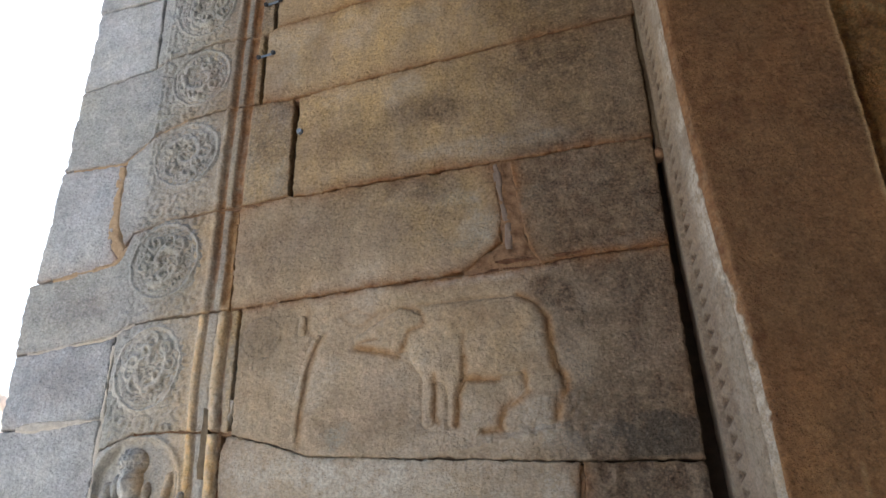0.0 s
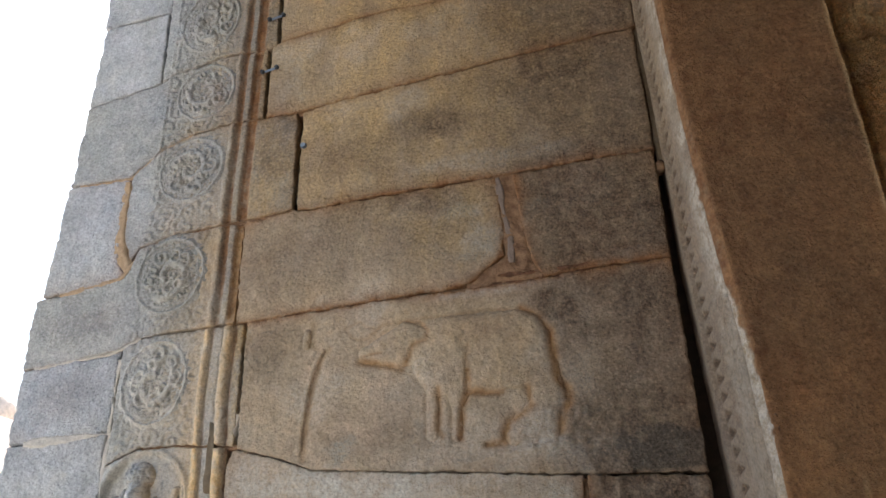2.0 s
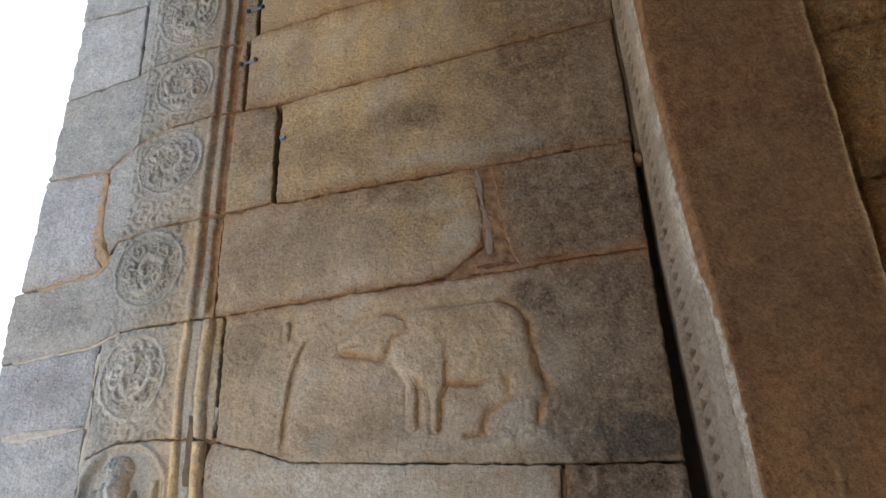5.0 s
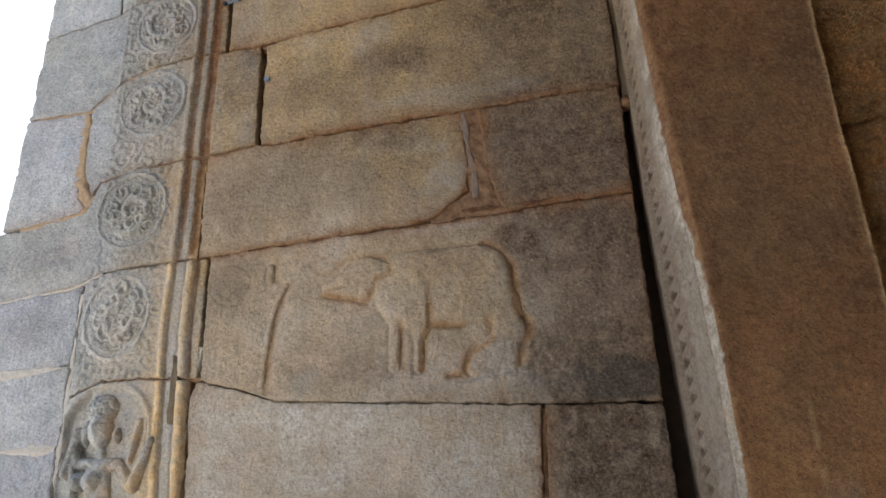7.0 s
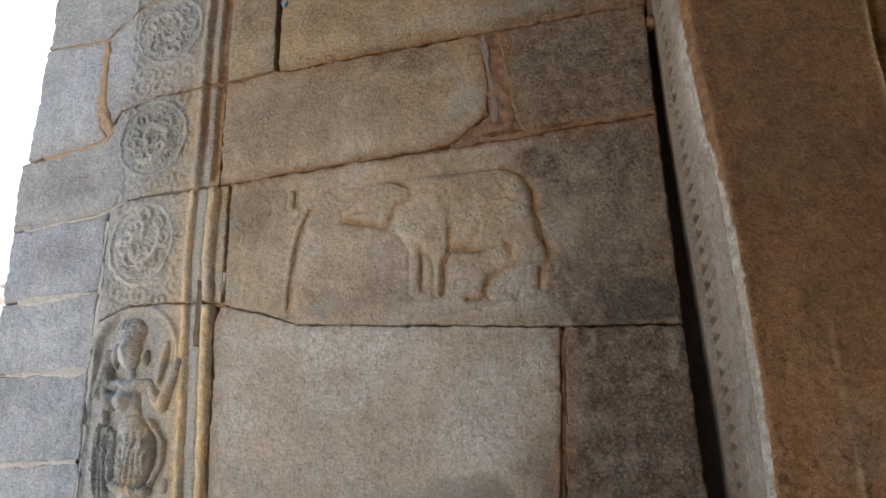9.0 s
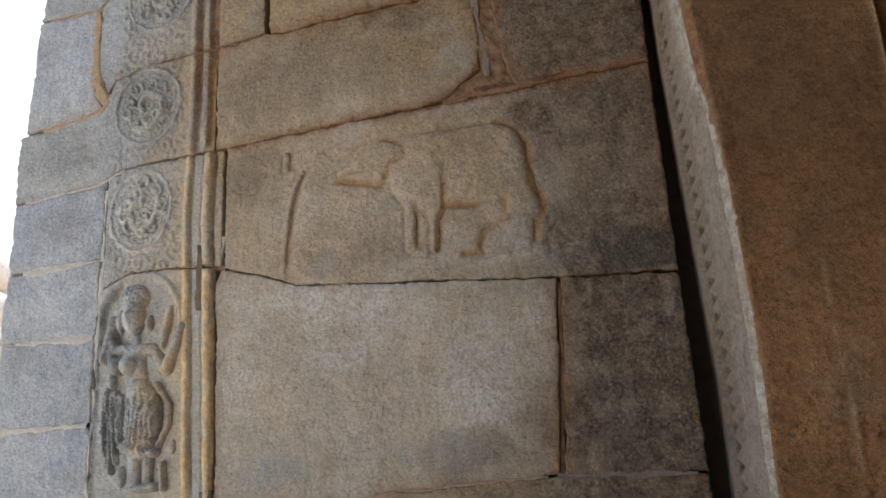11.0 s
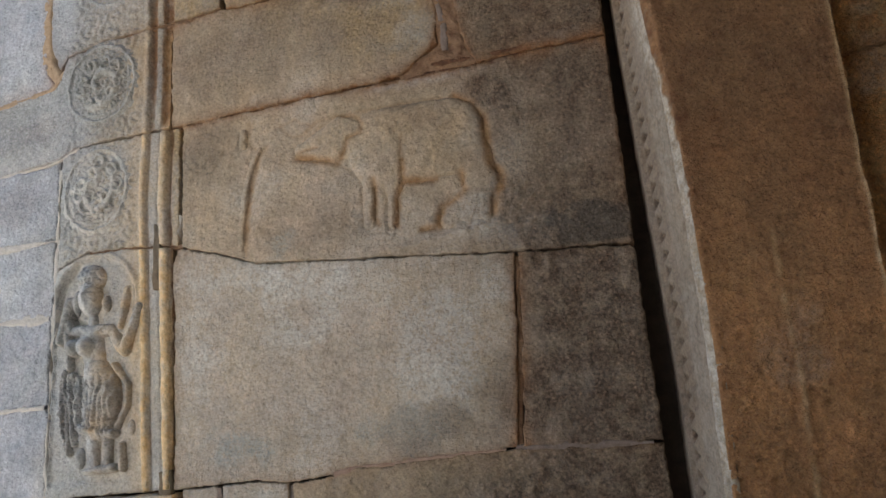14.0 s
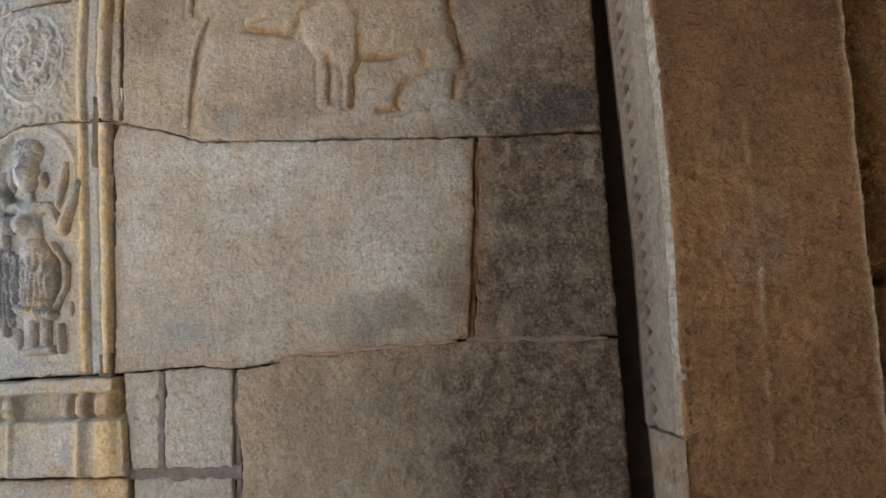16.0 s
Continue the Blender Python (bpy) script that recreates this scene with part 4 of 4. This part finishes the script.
M = dict(back=0.1)
stone_block(wall, J_A, level(4.75), upright(-1.515), upright(0.03), **M, rust=(0, 0.5, 0.1, 0))
stone_block(wall, J_B, J_A, [(-1.555, 3.6), (-1.55, 3.99), (-1.51, 4.1)], [(0.03, 3.7), (0.035, 4.2)], **M, rust=(0.6, 0.6, 0.1, 0.2))
stone_block(wall, J_C, J_B, [(-1.395, 3.1), (-1.385, 3.65)], [(0.02, 3.1), (0.02, 3.8)], **M, rust=(0.3, 0.9, 0.1, 0.2), edge=0.008)
stone_block(wall, [(-1.63, 2.67), (-1.09, 2.705), (-0.80, 2.718), (-0.70, 2.735), (-0.62, 2.80), (-0.57, 2.83)], J_C, upright(-1.61), [(-0.58, 3.17), (-0.565, 2.96), (-0.57, 2.83), (-0.58, 2.7)], **M,
            rust=(0.6, 0.8, 0.3, 0.7), edge=0.008)
stone_block(wall, J_D, J_C, [(-0.525, 3.2), (-0.50, 2.95), (-0.475, 2.80), (-0.44, 2.73)], [(0.008, 2.7), (0.012, 3.2)], **M, pebble=0.009, rust=(0.25, 0.95, 0.75, 0.25), edge=0.008)
animal_block = stone_block(wall, J_E, J_D, upright(-1.565), [(0.008, 2.0), (0.008, 2.8)], **M, rust=(0.85, 0.05, 0.1, 0.25), shape=elephant_ground, marks=contour_rust, res=0.006, edge=0.008, wave=0.003)
relief("animal_relief", animal_block, -1.13, -0.36, 2.13, 2.67, animal, 0.017, 0.040, "worn low relief of a walking four-legged animal with rusty outlines")
relief("standing_relief", animal_block, -1.51, -1.19, 2.16, 2.66, standing, 0.011, 0.022, "worn low relief of a thin leaning staff")
stone_block(wall, J_F, J_E, [(-1.588, 1.3), (-1.59, 1.9), (-1.597, 2.15), (-1.575, 2.22)], [(-0.424, 1.40), (-0.391, 1.75), (-0.373, 2.05)], **M, marks=lambda x, z: {"pale": 0.30 + 0 * x, "soot_shade": -0.15 + 0 * x}, rust=(0.08, 0.30, 0.35, 0.75), edge=0.008)
stone_block(wall, J_F, J_E, [(-0.411, 1.40), (-0.379, 1.75), (-0.364, 2.05)], [(0.012, 1.4), (0.006, 2.05)], **M, rust=(0.15, 0.1, 0.7, 0.0), marks=lambda x, z: {"soot_shade": 0.05 + 0.2 * fbm(x, z, 0.1, 50)}, pebble=0.012, edge=0.008)
stone_block(wall, level(1.068), J_F, [(-1.52, 1.05), (-1.555, 1.37)], upright(-1.425), **M, marks=lambda x, z: {"pale": 0.4 + 0 * x, "soot_shade": -0.3 + 0 * x})
stone_block(wall, level(1.068), J_F, upright(-1.41), [(-1.178, 1.07), (-1.172, 1.37)], **M, marks=lambda x, z: {"pale": 0.4 + 0 * x, "soot_shade": -0.3 + 0 * x})
stone_block(wall, level(0.56), J_F, [(-1.16, 1.37), (-1.17, 1.24), (-1.15, 1.07), (-1.15, 0.5)], [(0.018, 0.5), (0.012, 1.42)], **M, rust=(0.25, 0, 0.1, 0), marks=lambda x, z: {"ochre": 0.22 + 0 * x, "soot_shade": 0.04 + 0.18 * step(-0.8, -0.2, x) + 0.12 * fbm(x, z, 0.12, 51)}, pebble=0.014)
stone_block(wall, level(0.56), level(1.045), upright(-1.515), upright(-1.18), **M, marks=lambda x, z: {"pale": 0.5 + 0 * x})
for a, b in ((-2.09, -1.3), (-1.3, -0.55), (-0.55, 0.02)):
    stone_block(wall, level(0.0), level(0.56), upright(a), upright(b), **M, res=0.03)

# pointing in the joints
mortar(wall, J_A[:-1] + [(-0.02, 4.165)], 0.030, 0.013, MORTAR, rough=0.8)
mortar(wall, J_B[1:-1] + [(-0.02, 3.78)], 0.024, 0.015, MORTAR, rough=0.9)
mortar(wall, J_C[4:-1] + [(-0.02, 3.194)], 0.024, 0.015, MORTAR, rough=0.9)
mortar(wall, J_C[:2], 0.020, 0.012, MORTAR)
mortar(wall, J_D[:4], 0.012, 0.014, MORTAR)
mortar(wall, J_D[3:-1] + [(-0.02, 2.753)], 0.028, 0.010, RUSTY, rough=0.9)
mortar(wall, [(-0.55, 3.17), (-0.535, 2.96), (-0.525, 2.84), (-0.53, 2.77)], 0.12, 0.006, MORTAR)
mortar(wall, [(-0.72, 2.735), (-0.62, 2.765), (-0.52, 2.775), (-0.44, 2.745)], 0.12, 0.007, MORTAR, rough=0.8)
mortar(wall, [(-0.578, 3.16), (-0.560, 2.98), (-0.545, 2.90), (-0.548, 2.80)], 0.026, 0.002, MAUVE, rough=1.4)
mortar(wall, [(-2.150, 3.02), (-2.118, 2.950), (-2.075, 2.985)], 0.050, 0.000, TAN, rough=0.6)
mortar(wall, [(-0.60, 2.755), (-0.43, 2.752), (-0.22, 2.765), (-0.02, 2.772)], 0.022, 0.001, RUSTY, rough=1.4)
mortar(wall, [(-2.40, 3.396)] + P_2[1:4], 0.018, 0.004, TAN, rough=0.8)
mortar(wall, P_2[3:], 0.024, 0.018, MORTAR, rough=0.8)
mortar(wall, P_3[1:], 0.016, 0.012, MORTAR)
mortar(wall, [(-2.165, 3.38), (-2.165, 3.2), (-2.155, 3.05), (-2.10, 2.95)], 0.050, -0.001, TAN, rough=0.8)
mortar(wall, [(-2.39, 2.880), (-2.21, 2.908), (-2.12, 2.925), (-2.08, 2.98)], 0.035, -0.001, TAN, rough=0.8)
mortar(wall, P_5[2:], 0.026, 0.011, MORTAR, rough=0.9)
mortar(wall, [(-2.44, 2.575)] + P_4[1:3], 0.014, 0.004, LIME)
mortar(wall, [(-2.42, 2.283), (-2.25, 2.29), (-2.07, 2.298)], 0.046, -0.003, LIME, rough=1.4)
mortar(wall, [(-2.46, 2.005), (-2.09, 2.005)], 0.046, -0.003, LIME, rough=1.4)
mortar(wall, [(-2.46, 1.685), (-2.09, 1.685)], 0.046, -0.003, LIME, rough=1.4)
mortar(wall, [(-2.075, 2.58), (-2.072, 2.2), (-2.076, 1.85), (-2.082, 1.1)], 0.028, 0.002, LIME, rough=1.6)
mortar(wall, [(-1.02, 1.386), (-0.95, 1.40), (-0.65, 1.418), (-0.46, 1.424)], 0.024, 0.001, SALMON, rough=0.9)
mortar(wall, [(-0.43, 1.425), (-0.2, 1.42), (-0.02, 1.413)], 0.030, 0.001, MAUVE, rough=0.9)
mortar(wall, [(-0.368, 2.03), (-0.385, 1.75), (-0.418, 1.42)], 0.034, 0.014, MORTAR, rough=0.9)
mortar(wall, [(-1.418, 1.37), (-1.418, 1.07)], 0.034, 0.001, MAUVE)
mortar(wall, [(-1.53, 1.057), (-1.35, 1.057), (-1.15, 1.057)], 0.055, 0.001, MAUVE)
mortar(wall, [(-1.163, 1.36), (-1.172, 1.24), (-1.163, 1.07), (-1.163, 0.9)], 0.03, 0.010, MAUVE)
mortar(wall, [(-1.585, 2.23), (-1.58, 2.3), (-1.57, 2.33)], 0.03, 0.004, LIME, rough=0.9)

# ---- cement patches and steel clamps on the border ----
for x, z, w, t in ((-1.652, 2.182, 0.029, 0.24), (-1.608, 1.395, 0.045, 0.085)):
    bm = box(x - w / 2, x + w / 2, -0.011, 0.01, z - t / 2, z + t / 2)
    bmesh.ops.subdivide_edges(bm, edges=bm.edges[:], cuts=5, use_grid_fill=True)
    for v in bm.verts:
        v.co += 0.007 * noise.noise_vector(v.co * 40)
    tagged(part("cement_patch", bm, CEMENT, None, smooth=True), "grey-brown cement patch pressed over a stone moulding", "patch")


def steel_clamp(x, z, lean):
    """A short flat strap with a bolt at each end."""
    root = new("steel_clamp")
    root.matrix_world = pose(x, -0.006, z, 0, lean, 0)
    tagged(root, "small galvanised steel clamp bridging an open joint", "clamp", "clamps on the wall")
    part("strap", box(-0.034, 0.034, -0.004, 0.0, -0.007, 0.007, 0.0015), STEEL, root)
    for s in (-0.034, 0.034):
        bm = bmesh.new()
        bmesh.ops.create_cone(bm, cap_ends=True, segments=6, radius1=0.011, radius2=0.009, depth=0.012, matrix=Matrix.Translation((s, -0.008, 0)) @ Matrix.Rotation(radians(90), 4, "X"))
        part("bolt", bm, DARK_STEEL, root, "dark bolt head")


steel_clamp(-1.548, 3.86, -12)
steel_clamp(-1.535, 4.16, -12)
stud = new("steel_clamp")
stud.matrix_world = pose(-1.372, -0.006, 3.435)
tagged(stud, "small galvanised steel bolt head on the block's edge", "clamp", "clamps on the wall")
bm = bmesh.new()
bmesh.ops.create_cone(bm, cap_ends=True, segments=6, radius1=0.014, radius2=0.012, depth=0.014, matrix=Matrix.Rotation(radians(90), 4, "X"))
part("bolt", bm, STEEL, stud)

# ---- door jamb ----
jamb = new("door_jamb")
tagged(jamb, "tall brown granite door jamb with a grey beaded edge strip", "door jamb", kind="structure")


def strip_right(z):
    return np.interp(z, [1.0, 1.4, 1.66, 2.0, 2.37, 2.64, 3.0, 3.3, 4.9], [0.132, 0.144, 0.153, 0.153, 0.146, 0.128, 0.106, 0.092, 0.080])


def strip_left(z):
    return np.interp(z, [1.0, 1.4, 1.68, 2.04, 2.44, 2.73, 3.07, 3.44, 3.7, 4.9], [0.079, 0.081, 0.084, 0.072, 0.061, 0.053, 0.053, 0.049, 0.042, 0.036])


def jamb_slab():
    """The smooth passage face of the jamb, with ragged arrises and a shallow vertical chisel line."""
    x, z = np.meshgrid(np.concatenate([0.128 + np.array([0, 0.002, 0.006]), np.linspace(0.14, 0.575, 84), 0.59 - np.array([0.008, 0.003, 0])]), np.arange(0.0, 4.9, 0.007))
    u = (x - 0.128) / 0.462
    lean = (strip_right(z) - 0.128) * (1 - u) + np.interp(z, [1.2, 2.0, 2.4, 3.5], [0.0, 0.008, 0.014, 0.028]) * u
    ragged = 0.007 * (fbm(z, z * 0, 0.11, 81) - 0.5) * 2
    h = 0.004 * (fbm(x, z, 0.3, 83) - 0.5) + (0.5 + 0.9 * step(2.3, 1.5, z)) * (0.006 * (fbm(x, z * 1.6, 0.045, 84) - 0.5) + 0.010 * (fbm(x, z * 1.5, 0.022, 80, 2) - 0.5) - 0.004 * step(0.62, 0.75, fbm(x, z * 1.8, 0.04, 78)))
    scar = step(0.25, 0.6, vn(x, z, 0.06, 7)) * np.exp(-((x - 0.333 + 0.016 * (fbm(z, z * 0, 0.09, 85) - 0.5)) / 0.008) ** 2) * step(2.0, 1.9, z) * step(0.95, 1.05, z) * step(0.2, 0.4, fbm(x, z, 0.12, 86))
    h = h + 0.004 * scar + 0.007 * np.exp(-(0.59 - x) / 0.007)
    e = np.clip(1 - np.minimum(x - 0.128, 0.59 - x) / 0.008, 0, 1)
    y = -0.292 - h + 0.008 * e ** 2 * step(0.5, 0.2, u)
    # darker and browner upward: the weaker light there put into the colour
    st = {"ochre": 0.10 + 0.25 * fbm(x, z, 0.3, 87) + 0.22 * step(2.0, 2.8, z) * (0.4 + fbm(x, z, 0.2, 82)), "soot_shade": 0.35 * step(0.45, 0.75, fbm(x, z, 0.28, 88)) * step(0.05, 0.3, u) * (0.45 + 0.55 * step(1.6, 2.4, z)) + 0.62 * step(1.7, 2.5, z) * (0.3 + fbm(x, z, 0.3, 92)), "amber": 0.40 * scar + 0.6 * np.clip(1.6 - (0.59 - x) / 0.006, 0, 1), "pale": 0.12 * scar + 0.4 * np.clip(1.6 - (0.59 - x) / 0.006, 0, 1) + 0.14 * spot(x, z, 0.34, 1.62, 0.09, 0.12, 89, 1.1),
          "rust": 0.30 * step(0.5, 0.7, fbm(x, z, 0.35, 90)) * step(1.4, 2.2, z) + 0.45 * step(1.7, 2.3, z) + 0.3 * step(0.2, 0.0, u)}
    return sheet("slab", x + lean + ragged * (u - 0.15), y, z, JAMB, jamb, "smooth dark brown granite slab face", 0.11, {k: np.clip(v, 0, 1) for k, v in st.items()})


jamb_slab()


def jamb_strip():
    """The splayed outer edge: fillet, a row of drilled pits, flat band, groove and a chipped arris."""
    z = np.arange(1.165, 4.9, 0.0045)
    s = np.concatenate([[0.0], np.linspace(0.004, 0.156, 46), [0.160]])
    s, z = np.meshgrid(s, z)
    w = s / 0.160
    a, b = strip_left(z), strip_right(z) + 0.004
    x, y = a + (b - a) * w, -0.020 - 0.275 * w
    # outward normal of the splay
    nx, ny = -0.958, -0.289
    zz = z + 0.010 * vn(z, z * 0, 0.09, 90)
    row = np.mod(zz, 0.054) / 0.054 - 0.5
    reach = np.clip((s - 0.009) / 0.036, 0, 1)
    pits = 0.018 * step(0.0, 0.15, reach) * (1 - reach) * np.exp(-(row * 0.054 / (0.015 * (1.05 - reach))) ** 2) * (0.4 + 0.9 * vn(z, z * 0, 0.054, 91))
    scallop = 0.003 * np.cos(row * 2 * math.pi) * step(0.035, 0.045, s) * step(0.075, 0.055, s)
    h = 0.010 * step(0.008, 0.006, s) - 0.006 * np.exp(-((s - 0.0085) / 0.002) ** 2) - pits + scallop - 0.008 * np.exp(-((s - 0.118) / 0.004) ** 2) + 0.008 * np.exp(-((s - 0.134) / 0.012) ** 2)
    chips = 0.5 * step(0.5, 0.8, fbm(z, s * 0, 0.06, 93)) * step(0.125, 0.16, s)
    h = h - 0.010 * chips + 0.004 * (fbm(s, z, 0.03, 94) - 0.5) + 0.004 * (fbm(s, z, 0.4, 95) - 0.5)
    h = h - 0.015 * np.clip(1 - (0.160 - s) / 0.010, 0, 1) ** 2
    n = fbm(s, z, 0.12, 96)
    m = fbm(s * 0.5, z, 0.05, 92)
    front = np.interp(z, [1.0, 2.1, 2.4, 2.6, 2.8, 3.0, 3.2, 3.6, 4.9], [0.158, 0.155, 0.145, 0.122, 0.125, 0.112, 0.128, 0.118, 0.105]) + 0.032 * (m - 0.5)
    brown = step(-0.004, 0.004, s - front)
    crust = step(-0.055, -0.012, s - front) * (1 - brown)
    # pits, grooves and left fillet darkened: their shade put into the colour
    st = {"ochre": np.clip(0.12 + 0.25 * n * step(2.0, 3.0, z) + 0.35 * step(0.118, 0.135, s), 0, 1), "rust": np.clip(0.92 * brown + 0.10 * n, 0, 1),
          "soot_shade": np.clip(220 * pits + 0.35 * np.exp(-((s - 0.0085) / 0.0015) ** 2) + 0.5 * np.exp(-((s - 0.118) / 0.003) ** 2) * step(0.3, 0.5, n) + 0.20 * step(0.009, 0.006, s) + 0.30 * n + 0.25 * brown + 0.15 * step(0.5, 0.8, m), 0, 1),
          "pale": np.clip(0.75 * crust * step(0.30, 0.55, n) * step(2.3, 2.6, z) + 0.70 * step(0.118, 0.132, s) * step(0.2, 0.5, n) * (0.3 + 0.9 * vn(s * 3, z, 0.03, 97)) + 0.5 * n * step(0.05, 0.07, s), 0, 1) * (1 - brown)}
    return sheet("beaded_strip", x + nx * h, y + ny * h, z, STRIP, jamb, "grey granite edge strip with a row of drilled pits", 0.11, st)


jamb_strip()


def strip_base():
    """Carved foot of the strip, with a drilled hole."""
    s, z = np.meshgrid(np.linspace(0, 0.16, 50), np.arange(0.0, 1.162, 0.006))
    w = s / 0.160
    a, b = strip_left(z), strip_right(z) + 0.004
    x, y = a + (b - a) * w, -0.020 - 0.275 * w
    hole = 0.055 * step(0.017, 0.012, np.hypot(1.8 * (s - 0.098), z - 1.055))
    curl = 0.010 * np.exp(-(np.abs(np.hypot(1.8 * (s - 0.098), z - 1.05) - 0.046) / 0.008) ** 2) + 0.010 * np.exp(-(rod(s, z, 0.045, 1.15, 0.12, 1.09) / 0.008) ** 2)
    h = 0.001 + curl * step(1.16, 1.14, z) - hole + 0.006 * (fbm(s, z, 0.05, 97) - 0.5)
    # inside of the hole painted dark in place of its shade
    st = {"ochre": 0.55 * step(1.14, 1.08, z) * fbm(s, z, 0.1, 98) + 0.15, "rust": 0.4 * step(0.5, 0.7, fbm(s, z, 0.06, 99)), "soot_shade": np.clip(hole * 20, 0, 0.9), "pale": 0 * s}
    return sheet("strip_foot", x - 0.958 * h, y - 0.289 * h, z, STRIP, jamb, "carved foot of the strip with a drilled hole", 0.11, st)


strip_base()

# ---- rough wall behind the jamb ----
RIGHT = dict(material=ROUGH, res=0.0075, edge=0.012, gap=0.003, wave=0.010, wobble=0.008, rust=(0.2, 0.2, 0, 0), back=0.14, proud=0.225, name="rough_block")


def hacked(x, z):
    """Coarse slanting pick marks."""
    u, v = x + 0.5 * z, z - 0.5 * x
    q, w = fbm(u, v * 0.7, 0.05, 101, 2), fbm(u, v * 0.6, 0.022, 102, 2)
    return 0.010 * (1 - np.abs(2 * q - 1) * 2) + 0.013 * (1 - np.abs(2 * w - 1) * 2) + 0.010 * (fbm(x, z, 0.016, 103, 2) - 0.5)


def facet_tones(x, z):
    """Bright and shaded facets put into the colour as ochre and dark blotches."""
    n = fbm(x + 0.5 * z, 0.7 * z - 0.35 * x, 0.022, 104, 2)
    return {"soot_shade": 0.28 * step(0.52, 0.66, n), "ochre": 0.65 * step(0.48, 0.34, n) * vn(x, z, 0.15, 105)}


RJ = [0.0, 0.5, 0.95, 1.50, 2.425, 2.775, 3.35, 4.0, 4.75]
for k in range(8):
    tilt = 0.11
    lo = [(0.5, RJ[k]), (1.7, RJ[k] + tilt * 1.5)]
    hi = [(0.5, RJ[k + 1]), (1.7, RJ[k + 1] + tilt * 1.5)]
    stone_block(inner_wall, lo, hi, upright(0.56), upright(1.35 + 0.2 * (k % 2)), shape=hacked, marks=facet_tones, **RIGHT)
# small stones wedged in the gap beside the jamb
for z, r in ((3.13, 0.030),):
    bm = bmesh.new()
    bmesh.ops.create_icosphere(bm, subdivisions=2, radius=r)
    for v in bm.verts:
        v.co = Vector((v.co.x * 0.7, v.co.y * 1.3, v.co.z)) * (1 + 0.35 * noise.noise(v.co * 40 + Vector((z, 0, 0)))) + Vector((0.030, 0.035, z))
    tagged(part("wedge_stone", bm, MORTAR, None, smooth=True), "small brown stone wedged in the dark gap", "stone", "stones in the gap")
mortar(wall, [(0.036, 3.16), (0.036, 3.5), (0.040, 4.7)], 0.045, 0.020, CEMENT)

# ---- far boulders on the hill ----
rng = random.Random(5)
for k in range(30):
    size = rng.uniform(3, 8)
    x, y = -125 + rng.gauss(0, 30), 125 + rng.gauss(0, 40)
    z = float(hill_height(np.array([x]), np.array([y]))[0])
    bm = bmesh.new()
    bmesh.ops.create_icosphere(bm, subdivisions=3, radius=size)
    for v in bm.verts:
        v.co = Vector((v.co.x, v.co.y, v.co.z * 0.75)) * (1 + 0.35 * noise.noise(v.co * 0.22 + Vector((k * 3.1, 0, 0)))) + Vector((x, y, z))
    tagged(part("boulder", bm, BOULDER, None, smooth=True), "sunlit rounded pinkish boulder on a far hill", "boulder", "boulders on the hill")
